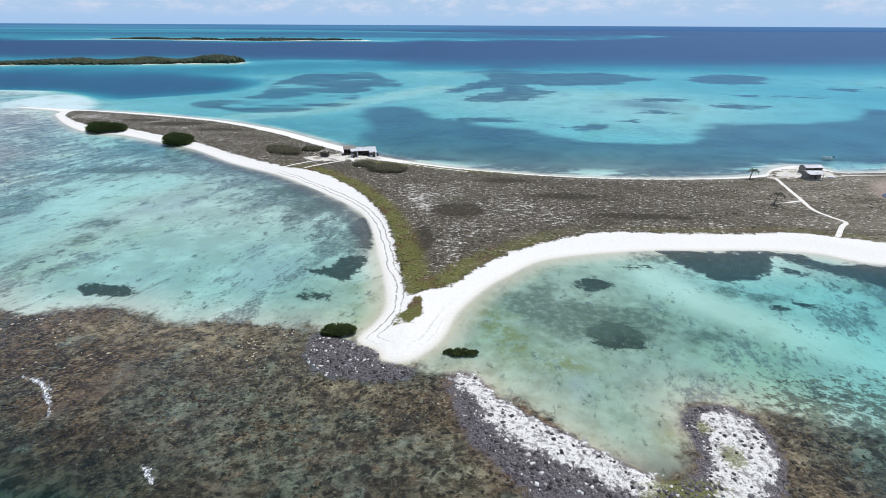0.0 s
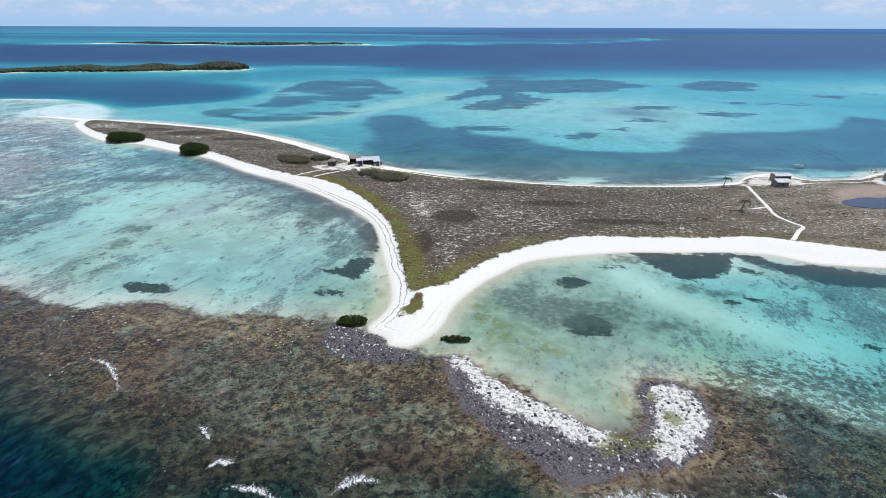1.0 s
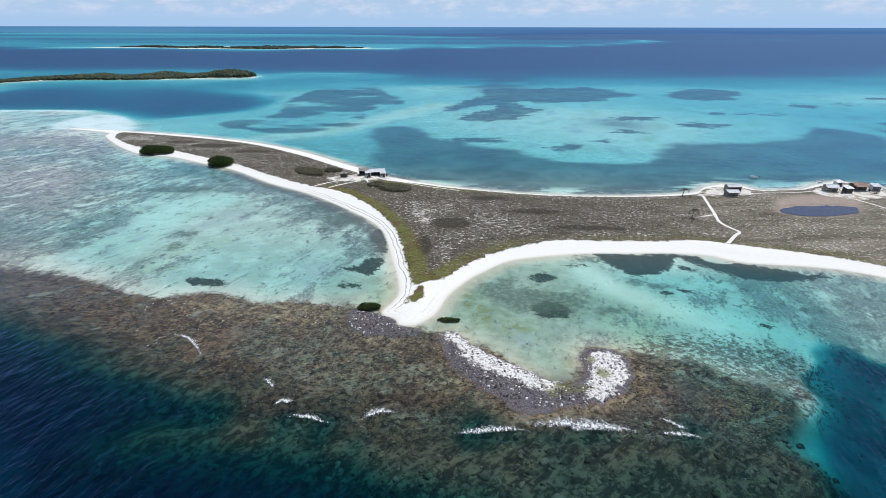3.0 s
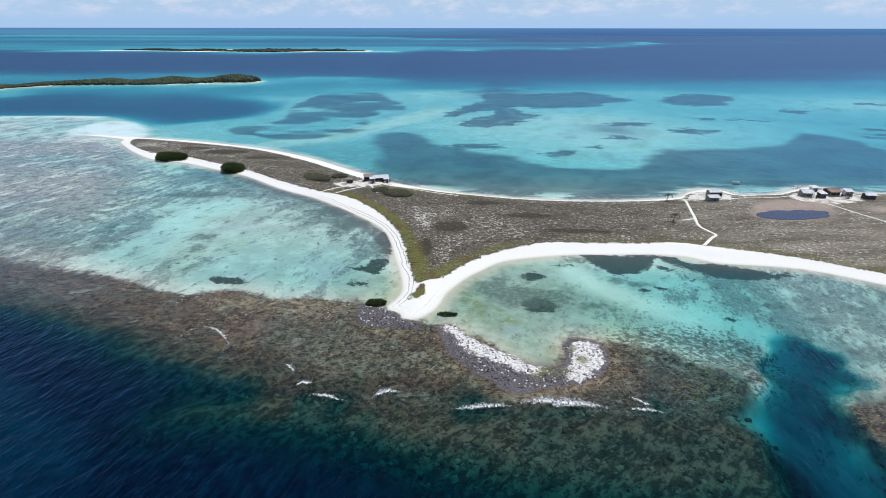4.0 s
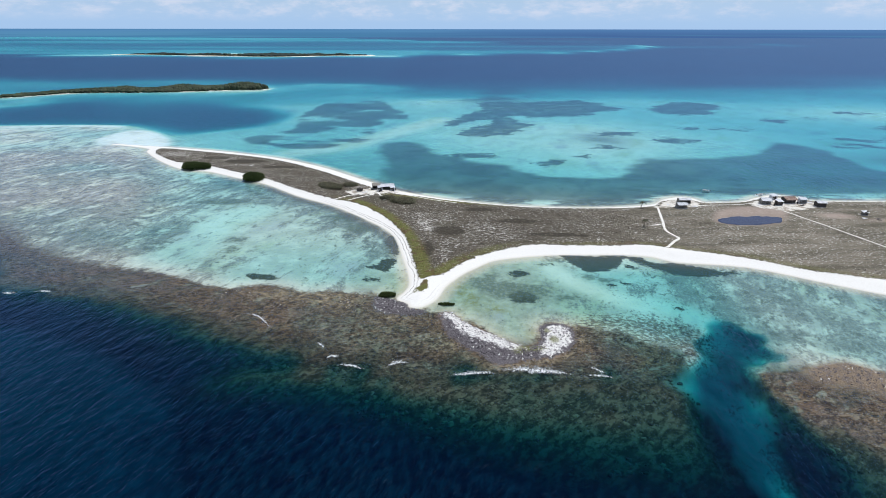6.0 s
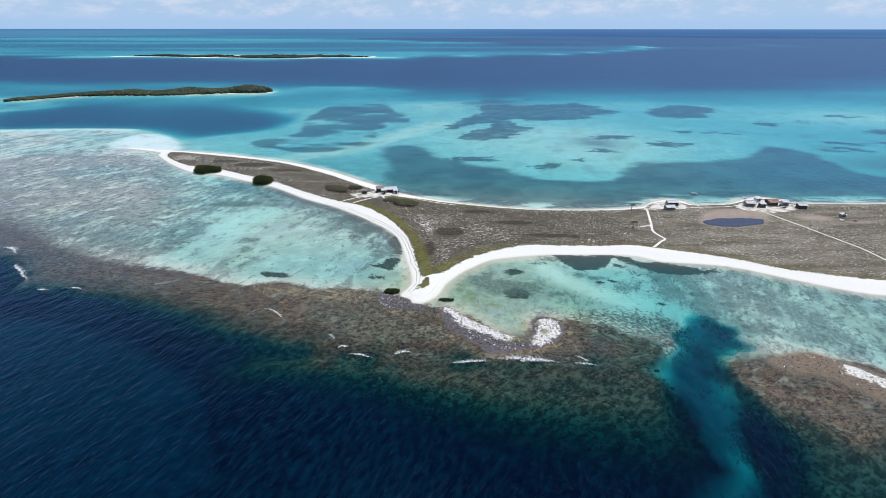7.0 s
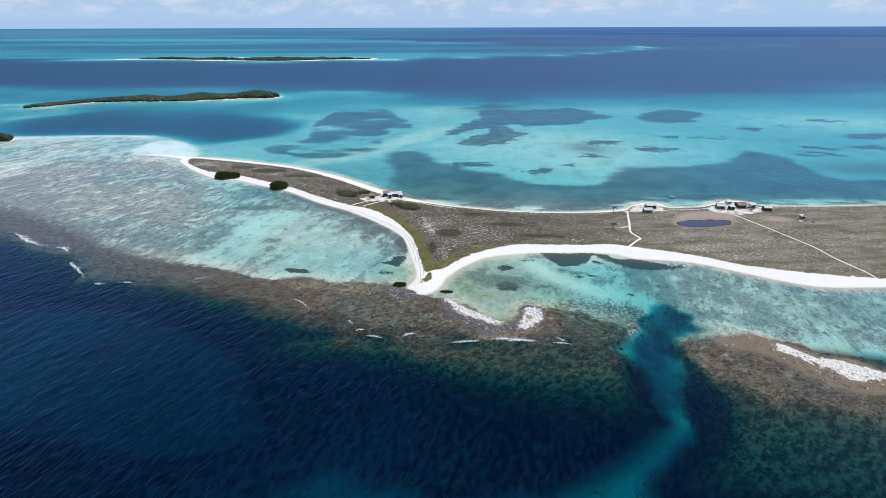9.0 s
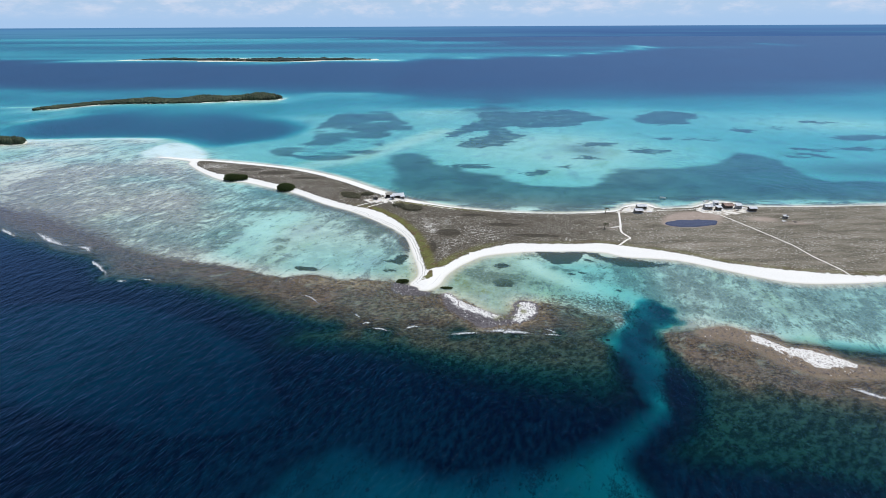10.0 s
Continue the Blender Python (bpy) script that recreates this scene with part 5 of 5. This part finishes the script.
def palm(x, y, h, lean, turn, seed):
    rng = random.Random(seed)
    z = float(ground_at([x], [y])[0][0])
    root = tagged(new("palm_tree"), "small wind-bent coconut palm standing in the scrub", "palm", "palms of the island")
    root.matrix_world = pose(x, y, z - 0.05, 0, 0, turn)
    verts, faces, sides, rings = [], [], 7, 9
    for r in range(rings):
        s = r / (rings - 1)
        cx, rad = lean * s * s, 0.17 * (1 - 0.45 * s) + (0.05 if r == 0 else 0)
        verts += [(cx + rad * math.cos(k / sides * math.tau), rad * math.sin(k / sides * math.tau), h * s) for k in range(sides)]
    for r in range(rings - 1):
        faces += [(r * sides + k, r * sides + (k + 1) % sides, (r + 1) * sides + (k + 1) % sides, (r + 1) * sides + k) for k in range(sides)]
    link_part("trunk", mesh_of("trunk", verts, faces, BARK, True), root)
    for k in range(20):
        a = k / 20 * math.tau + rng.uniform(-0.15, 0.15)
        length, rise = rng.uniform(1.5, 2.1), rng.uniform(0.2, 0.9)
        v, f = [], []
        for i in range(8):
            s = i / 7
            cx, cz = length * s * (1 - 0.15 * s), rise * math.sin(s * 2.6) * 0.9 - 1.1 * s * s
            wide = 0.42 * math.sin(min(1, s * 1.15 + 0.12) * math.pi) + 0.02
            n = len(v)
            v += [(cx, 0, cz), (cx + 0.12, wide, cz - wide * 0.55), (cx + 0.12, -wide, cz - wide * 0.55), (cx + 0.10, 0, cz - 0.01)]
            f += [(n, n + 1, n + 3), (n, n + 3, n + 2)]
            if i:
                f += [(n - 1, n, n + 1), (n - 1, n + 2, n)]
        # blown towards the lee
        link_part("frond", mesh_of("frond", v, f, FROND), root, Matrix.Translation((lean, 0, h)) @ pose(0, 0, 0, 0, 0, math.degrees(a)))
    return root


def woods(name, outline, n, r, h, label, seed, inset, mat, clearing=(0, 0)):
    """Low wood on a far island, as many uneven clumps."""
    rng = np.random.default_rng(seed)
    line = np.array(outline, float)
    x, y = within_box(rng, n, (line[:, 0].min(), line[:, 0].max(), line[:, 1].min(), line[:, 1].max()))
    d = inside(outline, x, y, 60, 3)
    ok = (d > inset + rng.uniform(0, 3, n)) & ((x < clearing[0]) | (x > clearing[1]) | (rng.uniform(0, 1, n) < 0.06))
    x, y, d = x[ok], y[ok], d[ok]
    q = r * rng.uniform(0.5, 1.25, len(x))
    east = step(x, line[:, 0].max() - 75, line[:, 0].max() - 40)
    tall = h * (1 + 0.9 * east) * (0.2 + 1.1 * rough(x, y, 38, seed) ** 1.3) * rng.uniform(0.7, 1.15, len(x)) * (0.55 + 0.45 * step(d, inset, inset + 10))
    crowns = [lump(70 + s, 7, 3, 0.34) for s in range(6)]
    me = strewn(name, crowns, np.stack([x, y, np.full(len(x), 0.9)], -1), np.stack([q, q, tall], -1), rng.uniform(0, math.tau, len(x)), mat)
    tagged(new(name, me), label, "woods", kind="stuff")


# ---- huts and boats ----
def box_mesh(name, w, d, h, mat, bevel=0.02):
    bm = bmesh.new()
    bmesh.ops.create_cube(bm, size=1.0, matrix=Matrix.Translation((0, 0, h / 2)) @ Matrix.Diagonal((w, d, h, 1)))
    if bevel:
        bmesh.ops.bevel(bm, geom=bm.edges[:], offset=min(bevel, w / 4, d / 4, h / 4), segments=1, affect="EDGES")
    me = bpy.data.meshes.new(name)
    bm.to_mesh(me)
    bm.free()
    me.materials.append(mat)
    return me


def ribbed(name, w, d, mat, thick=0.04, wave=0.24):
    """A corrugated sheet, its ribs running along y."""
    n = max(6, int(w / wave) * 4)
    v, f = [], []
    for side in (0, -thick):
        for yy in (-d / 2, d / 2):
            v += [(-w / 2 + w * k / n, yy, side + 0.035 * math.cos(k / 4 * math.tau)) for k in range(n + 1)]
    m = n + 1
    for k in range(n):
        f += [(k, k + 1, m + k + 1, m + k), (2 * m + k + 1, 2 * m + k, 3 * m + k, 3 * m + k + 1), (k, 2 * m + k, 2 * m + k + 1, k + 1), (m + k + 1, 3 * m + k + 1, 3 * m + k, m + k)]
    f += [(0, m, 3 * m, 2 * m), (n, 2 * m + n, 3 * m + n, m + n)]
    return mesh_of(name, v, f, mat)


def shack(x, y, turn, w, d, h, rise, wall, roof, label, ridge=True, porch=0.0, open_front=False, group="huts of the fishing camp"):
    """A one-room hut: slab, four walls with a doorway, roof sheets, and a porch on posts if it has one."""
    z = float(ground_at([x], [y])[0][0])
    root = tagged(new("hut"), label, "hut", group)
    root.matrix_world = pose(x, y, z - 0.04, 0, 0, turn)
    link_part("floor_slab", box_mesh("floor_slab", w + 0.3, d + porch + 0.3, 0.16, GRIT), root, pose(0, -porch / 2, 0))
    t = 0.10
    link_part("back_wall", box_mesh("back_wall", w, t, h, wall), root, pose(0, d / 2 - t / 2, 0.15))
    for s in (-1, 1):
        link_part("side_wall", box_mesh("side_wall", t, d - 2 * t, h, wall), root, pose(s * (w / 2 - t / 2), 0, 0.15))
    if not open_front:
        door, off = 0.95, w * 0.12
        left, right = w / 2 + off - door / 2, w / 2 - off - door / 2
        link_part("front_wall", box_mesh("front_wall", left, t, h, wall), root, pose(-w / 2 + left / 2, -d / 2 + t / 2, 0.15))
        link_part("front_wall", box_mesh("front_wall", right, t, h, wall), root, pose(w / 2 - right / 2, -d / 2 + t / 2, 0.15))
        if h > 2.1:
            link_part("lintel", box_mesh("lintel", door, t * 0.9, h - 2.02, wall), root, pose(off, -d / 2 + t / 2, 2.17))
        link_part("door", box_mesh("door", door - 0.06, 0.05, 1.98, DARK), root, pose(off, -d / 2 + t / 2 + 0.03, 0.17), "dark weathered plank door")
        shutter = link_part("shutter", box_mesh("shutter", 0.9, 0.05, 0.8, DARK), root, pose(-w / 2 + left / 2, -d / 2 - 0.03, 1.05), "dark wooden shutter")
        link_part("rail", box_mesh("rail", 0.96, 0.04, 0.07, BOARD), shutter, pose(0, -0.045, 0.36))
    else:
        for k in range(4):
            link_part("post", box_mesh("post", 0.12, 0.12, h, BOARD), root, pose(-w / 2 + 0.06 + (w - 0.12) * k / 3, -d / 2 + 0.06, 0.15))
        link_part("beam", box_mesh("beam", w, 0.12, 0.16, BOARD), root, pose(0, -d / 2 + 0.06, h + 0.0))
    top = h + 0.19
    if ridge:
        slope = math.atan2(rise, d / 2)
        run = (d / 2 + 0.35) / math.cos(slope)
        for s in (-1, 1):
            m = pose(0, 0, top + rise) @ pose(0, 0, 0, -math.degrees(slope) * s, 0, 0) @ pose(0, s * run / 2, 0)
            link_part("roof_sheet", ribbed("roof_sheet", w + 0.6, run, roof), root, m)
        link_part("ridge_cap", box_mesh("ridge_cap", w + 0.62, 0.28, 0.05, roof), root, pose(0, 0, top + rise + 0.02))
        for s in (-1, 1):
            e = s * (w / 2 - 0.05)
            v = [(e + o, yy, zz) for o in (-0.04, 0.04) for yy, zz in ((-d / 2 + 0.1, h + 0.15), (d / 2 - 0.1, h + 0.15), (0, top + rise - 0.06))]
            link_part("gable", mesh_of("gable", v, [(0, 1, 2), (5, 4, 3), (0, 3, 4, 1), (1, 4, 5, 2), (2, 5, 3, 0)], wall), root)
    else:
        slope = math.degrees(math.atan2(rise, d))
        link_part("roof_sheet", ribbed("roof_sheet", w + 0.5, d + 0.7, roof), root, pose(0, 0, top + rise / 2, slope, 0, 0))
    if porch:
        for k in range(3):
            link_part("porch_post", box_mesh("porch_post", 0.12, 0.12, h - 0.3, BOARD), root, pose(-w / 2 + 0.1 + (w - 0.2) * k / 2, -d / 2 - porch + 0.1, 0.15))
        link_part("porch_roof", ribbed("porch_roof", w + 0.3, porch + 0.3, roof), root, pose(0, -d / 2 - porch / 2, h + 0.02, 8, 0, 0))
    return root


def boat(x, y, turn, length, label, z=0.0):
    root = tagged(new("boat"), label, "boat", "moored boats")
    root.matrix_world = pose(x, y, z, 0, 0, turn)
    v, f, n = [], [], 9
    for i in range(n):
        s = i / (n - 1)
        wide = 0.85 * (1 - max(0, (s - 0.45) / 0.55) ** 2.2) + 0.02
        px, top, low = length * (s - 0.5), 0.55 + 0.35 * s * s, -0.15 + 0.25 * s ** 3
        v += [(px, -wide, top), (px, -wide * 0.75, low), (px, 0, low - 0.1), (px, wide * 0.75, low), (px, wide, top), (px, wide - 0.08, top), (px, wide * 0.68, low + 0.12), (px, -wide * 0.68, low + 0.12), (px, -wide + 0.08, top)]
    for i in range(n - 1):
        f += [(i * 9 + k, i * 9 + (k + 1) % 9, i * 9 + 9 + (k + 1) % 9, i * 9 + 9 + k) for k in range(9)]
    f += [tuple(range(9))[::-1], tuple(range((n - 1) * 9, n * 9))]
    link_part("hull", mesh_of("hull", v, f, HULL), root)
    for s in (-0.22, 0.05, 0.25):
        link_part("bench", box_mesh("bench", 0.3, 1.35 - abs(s) * 0.8, 0.05, BOARD), root, pose(length * s, 0, 0.38))
    link_part("outboard", box_mesh("outboard", 0.35, 0.3, 0.6, DARK, 0.06), root, pose(-length / 2 - 0.1, 0, 0.35), "dark outboard engine")
    return root


def board_pile(x, y, turn, long, seed, mat, label):
    """Loose boards or sheets lying over one another in a yard."""
    rng = random.Random(seed)
    root = tagged(new("board_pile"), label, "boards", "clutter of the fishing camps")
    root.matrix_world = pose(x, y, float(ground_at([x], [y])[0][0]), 0, 0, turn)
    for k in range(rng.randint(3, 5)):
        size = (long * rng.uniform(0.7, 1.0), rng.uniform(0.3, 0.8), 0.05)
        link_part("board", box_mesh("board", *size, mat, 0.01), root, pose(rng.uniform(-0.4, 0.4), rng.uniform(-0.8, 0.8), 0.01 + 0.055 * k, 0, 0, rng.uniform(-35, 35)))
    return root


def barrel(x, y, mat, label):
    """A steel drum with rolled hoops and a sunken lid."""
    root = tagged(new("barrel"), label, "barrel", "clutter of the fishing camps")
    root.matrix_world = pose(x, y, float(ground_at([x], [y])[0][0]) - 0.02)
    rings = [(0.0, 0.27), (0.02, 0.29), (0.28, 0.29), (0.30, 0.31), (0.32, 0.29), (0.58, 0.29), (0.60, 0.31), (0.62, 0.29), (0.88, 0.29), (0.90, 0.30), (0.90, 0.27), (0.87, 0.265)]
    v = [(r * math.cos(k / 14 * math.tau), r * math.sin(k / 14 * math.tau), h) for h, r in rings for k in range(14)]
    f = [(i * 14 + k, i * 14 + (k + 1) % 14, i * 14 + 14 + (k + 1) % 14, i * 14 + 14 + k) for i in range(len(rings) - 1) for k in range(14)]
    link_part("drum", mesh_of("drum", v, f + [tuple(range(14))[::-1]], mat), root)
    link_part("lid", mesh_of("lid", [(0.262 * math.cos(k / 14 * math.tau), 0.262 * math.sin(k / 14 * math.tau), 0.872) for k in range(14)], [tuple(range(14))], mat), root)
    return root


# ---- surf ----
SURF = [  # how wide the foam is, then its line
    (0.5, [(-26.7, 44.5), (-25, 43.2), (-23.3, 41.9)]),
    (0.8, [(-22.4, 37.7), (-20.5, 38), (-18.7, 37.8)]),
    (0.6, [(-18.8, 34.5), (-15, 34.2), (-10.8, 33.5)]),
    (0.9, [(-6.4, 34.4), (-3.6, 35.9), (-0.2, 36.6)]),
    (0.9, [(9.5, 31.8), (13.2, 32.4), (17.5, 32.8), (21.6, 33.3)]),
    (1.6, [(21.5, 34.5), (26, 34.6), (31, 34.2), (36, 33.9), (40, 33.5)]),
    (0.7, [(42.4, 32.9), (46.2, 32.6), (50.2, 32.3)]),
    (0.6, [(43.7, 36.2), (46, 34.9), (47.9, 33.7)]),
    (1.4, [(-237.6, 125.6), (-228, 119), (-215.8, 111.3)]),
    (2.0, [(-214.4, 120.6), (-203, 113), (-192.2, 106.2), (-178.6, 101.8)]),
    (1.6, [(-178, 102.5), (-171, 99.9), (-165.4, 95.5)]),
    (1.1, [(-157.5, 87), (-156.3, 84.5), (-148, 78), (-140.3, 71)]),
    (0.9, [(-134.2, 67.5), (-131.6, 67.2), (-129.4, 67.7)]),
    (0.7, [(-125.1, 68.8), (-121, 68.6), (-118.4, 68)]),
    (0.6, [(-51.8, 59), (-46, 55.5), (-41.3, 50.4)]),
    (1.2, [(129.2, 8.6), (132.5, 6.5), (136.4, 3.9), (150, -1)]),
]


def foam_material():
    """Lacy froth: white where the noise is thick, clear water between."""
    m, nt, b = material("froth")
    pos = place(nt)
    lace = calc(nt, "MULTIPLY_ADD", grain(nt, place(nt, (1.6, 0.9, 1), 15), 1.6, 8, 0.74, 0.6), 0.95, calc(nt, "MULTIPLY", cells(nt, pos, 5.0), 0.15))
    thick = ease(nt, calc(nt, "ADD", lace, calc(nt, "MULTIPLY_ADD", attr(nt, "body"), 0.40, -0.90)), -0.14, 0.18, 0.0, 0.92)
    put(nt, b.inputs["Base Color"], mix(nt, grain(nt, pos, 6.0, 3), (0.72, 0.76, 0.80), (0.88, 0.89, 0.90)))
    b.inputs["Roughness"].default_value = 0.7
    put(nt, b.inputs["Alpha"], thick)
    return m


def surf():
    froth = foam_material()
    for wide, line in SURF:
        p = smooth_line(line, False, 10)
        t = np.gradient(p, axis=0)
        t /= np.linalg.norm(t, axis=1)[:, None]
        side = np.stack([-t[:, 1], t[:, 0]], -1)
        side *= np.where(side[:, 1] < 0, -1, 1)[:, None]
        along = np.sin(np.linspace(0.05, math.pi - 0.05, len(p)))
        across = np.array([-0.8, -0.35, 0.0, 0.5, 1.2, 2.2, 3.4])
        body = np.array([0.0, 0.75, 1.0, 0.8, 0.5, 0.25, 0.0])
        lift = np.array([0.03, 0.12, 0.20, 0.12, 0.06, 0.04, 0.03])
        wob = 1.6 * (rough(p[:, 0], p[:, 1], 2.5, 63) - 0.5)
        xy = p[:, None] + side[:, None] * (across[None, :, None] * wide * (0.45 + 0.75 * along)[:, None, None] + wob[:, None, None])
        z = lift[None, :] * (0.3 + 0.7 * along)[:, None]
        v = np.concatenate([xy, z[..., None]], -1).reshape(-1, 3)
        m = len(across)
        f = [(i * m + k, i * m + k + 1, i * m + m + k + 1, i * m + m + k) for i in range(len(p) - 1) for k in range(m - 1)]
        me = mesh_of("breaking_wave", v, f, froth, True)
        a = me.attributes.new("body", "FLOAT", "POINT")
        a.data.foreach_set("value", (body[None, :] * (0.55 + 0.45 * along)[:, None]).ravel().astype(np.float32))
        tagged(new("breaking_wave", me), "white lacy foam of a small wave breaking on the reef", "foam", kind="stuff")


def pond():
    line = smooth_line(POND, True, 14)
    line = line + 2.2 * np.stack([rough(line[:, 0], line[:, 1], 3.5, 67) - 0.5, rough(line[:, 0], line[:, 1], 3.5, 68) - 0.5], -1)
    v = [(x, y, 0.66) for x, y in line]
    m, nt, b = material("pond_water")
    n1 = grain(nt, place(nt, (0.2, 0.5, 1)), 1.0, 4, 0.6)
    put(nt, b.inputs["Base Color"], mix(nt, n1, (0.018, 0.022, 0.055), (0.04, 0.045, 0.09)))
    b.inputs["Roughness"].default_value = 0.2
    put(nt, b.inputs["Normal"], bump(nt, grain(nt, place(nt), 2.0, 3), 0.2, 0.05))
    tagged(new("pond", mesh_of("pond", v, [tuple(range(len(v)))], m)), "still blue-violet salt pond with a pale muddy rim", "pond", kind="structure")


def footpath(half, line, seed):
    """A trodden sandy trail with a wavering edge, lying just over the scrub floor."""
    p = smooth_line(line, False, 16)
    t = np.gradient(p, axis=0)
    t /= np.linalg.norm(t, axis=1)[:, None] + 1e-9
    side = np.stack([-t[:, 1], t[:, 0]], -1)
    wide = [half * (0.65 + 0.8 * rough(p[:, 0] + k * 31, p[:, 1], 1.3, seed + k, 3)) for k in (0, 1)]
    rows = [p + side * w[:, None] for w in (wide[0], wide[0] * 0.5, 0 * wide[0], -wide[1] * 0.5, -wide[1])]
    xy = np.stack(rows, 1)
    z = ground_at(xy[..., 0], xy[..., 1])[0] + np.array([0.02, 0.06, 0.07, 0.06, 0.02])
    v = np.concatenate([xy, z[..., None]], -1).reshape(-1, 3)
    f = [(i * 5 + k, i * 5 + k + 1, i * 5 + 6 + k, i * 5 + 5 + k) for i in range(len(p) - 1) for k in range(4)]
    me = mesh_of("footpath", v, f, TRODDEN, True)
    tagged(new("footpath", me), "narrow trodden path of white sand through the scrub", "path", kind="structure")


pond()
for k, (half, line) in enumerate(PATHS):
    footpath(half, line, 200 + 9 * k)
bush("mangrove_tree", -149, 218.5, 6.3, 4.2, 4.6, 9000, 0.34, LEAF, "dense dark green mangrove standing on the beach edge", "mangrove", 1, 7)
bush("mangrove_tree", -142.6, 219.3, 4.4, 3.2, 3.8, 4200, 0.32, LEAF, "rounded dark green mangrove beside a larger one", "mangrove", 2, 5)
bush("mangrove_tree", -103.5, 197, 6.0, 4.2, 4.6, 8000, 0.34, LEAF, "rounded dark green mangrove overhanging the lagoon beach", "mangrove", 3, 7)
bush("mangrove_bush", -10.8, 70.0, 2.9, 1.3, 1.6, 4200, 0.16, LEAF, "green mangrove bush at the edge of the rubble point", "mangrove", 4, 6, 8, 0.0)
bush("mangrove_bush", 8.0, 65.6, 3.0, 0.8, 0.6, 2800, 0.13, LEAF, "low dark mangrove seedlings standing in the shallows", "mangrove", 5, 6, 0, 0.0)
bush("thicket", -16, 160.5, 7.0, 4.5, 1.2, 8000, 0.26, OLIVE, "dry olive thicket beside the sandy yard", "bush", 6, 8, -12, group="thickets")
bush("thicket", -24, 165, 4.2, 2.8, 1.2, 3600, 0.25, OLIVE, "small olive thicket by the footpath", "bush", 7, 5, group="thickets")
bush("thicket", -57, 183, 9.0, 4.5, 1.2, 8500, 0.28, OLIVE, "wide grey-olive thicket west of the huts", "bush", 8, 8, -30, group="thickets")
bush("thicket", -47, 186, 4.5, 3.0, 1.2, 3200, 0.26, OLIVE, "small grey-olive thicket near the huts", "bush", 9, 5, group="thickets")
palm(96, 156, 2.9, 0.7, 20, 1)
palm(89, 131, 2.8, 0.8, 30, 2)
shack(-26.6, 182.6, 14, 6.4, 4.4, 2.1, 0.7, BOARD, TIN, "open-fronted board hut with a pale sheet roof", open_front=True)
shack(-23.6, 179.4, 14, 2.2, 1.8, 1.9, 0.2, PALE, TIN, "small white shed beside an open hut", False)
shack(-32.4, 180.8, 14, 3.6, 3.2, 2.05, 0.4, DARK, BOARD, "dark plank hut joined to a larger hut", False, open_front=True)
shack(-29.6, 176.8, 14, 2.2, 2.0, 2.05, 0.25, PALE, TIN, "small pale cabin in front of a hut", False)
shack(-40.0, 176.4, -8, 2.6, 1.8, 1.7, 0.2, DARK, BOARD, "low dark plank shed in a sandy yard", False)
shack(114.8, 157.0, 6, 4.4, 2.4, 1.9, 0.4, BOARD, TIN, "grey board hut at the sandy landing", porch=0.9)
shack(118.6, 163.6, 4, 5.4, 3.0, 1.95, 0.5, BOARD, TIN, "pale fishing hut with a long sheet roof", open_front=True)
shack(157.5, 165.0, -4, 4.2, 2.8, 1.95, 0.6, BOARD, TIN, "grey board hut beside the salt pond", porch=1.0)
shack(162.5, 162.6, 6, 2.6, 2.2, 1.9, 0.4, DARK, TIN, "dark plank hut with a pale sheet roof", False)
shack(169.5, 167.0, 2, 5.0, 3.4, 2.05, 0.6, DARK, RUST, "large dark hut with a rusty roof", porch=1.2)
shack(165.0, 171.5, 10, 2.7, 2.1, 1.9, 0.4, PALE, TIN, "small white hut near the shore", False)
shack(175.5, 166.0, -6, 2.9, 2.4, 1.95, 0.5, PALE, TIN, "pale hut with an open front", False, open_front=True)
shack(181.0, 161.5, -3, 4.0, 2.7, 1.95, 0.5, DARK, TIN, "dark plank hut with a pale roof at the yard's end")
shack(193.0, 149.8, 8, 2.2, 1.6, 1.3, 0.3, BOARD, TIN, "lone ruined board shed in the scrub", False)
for k, (x, y, turn) in enumerate(((-37, 174, 20), (-34, 178.6, 70), (-21.5, 177.5, -15), (-30, 186, 40), (106, 160, 10), (110.5, 161.5, 60), (122, 158.6, 0), (121.5, 168, -30), (153.5, 162, 15), (160, 169.5, 80), (173.5, 162, 5), (179, 166.5, -20), (190, 146, 30), (195, 144, -10))):
    if k % 3 == 1:
        board_pile(x, y, turn, 2.2, 300 + k, DARK, "dark weathered planks lying in a sandy yard")
    else:
        board_pile(x, y, turn, 2.4, 300 + k, PALE, "pale bleached boards lying loose on the sand")
for x, y in ((-29.5, 174.8), (-22.4, 182.6), (117.6, 159.6), (159.8, 161.2), (172.6, 164.6)):
    barrel(x, y, DARK, "dark rusty steel drum standing by a hut")
boat(163.8, 180.5, 25, 4.6, "white open boat moored off the huts")
boat(139.6, 186.5, 170, 3.6, "white open skiff on the turquoise shallows")
woods("island_woods", ISLE_NEAR, 16000, 3.2, 6.0, "dark green mangrove wood of a neighbouring island", 81, 1, WOODS)
woods("distant_woods", ISLE_FAR, 5000, 9.0, 5.5, "dark low wood on a distant sandy island", 82, 26, FAR_WOODS, (-790, -690))
woods("islet_woods", ISLE_SIDE, 3000, 2.6, 6.0, "dense dark mangroves on a small islet", 83, 2, WOODS)
scrub_cover()
rubble_cover()
reef_cover()
slope_cover()
pale_bits()
surf()
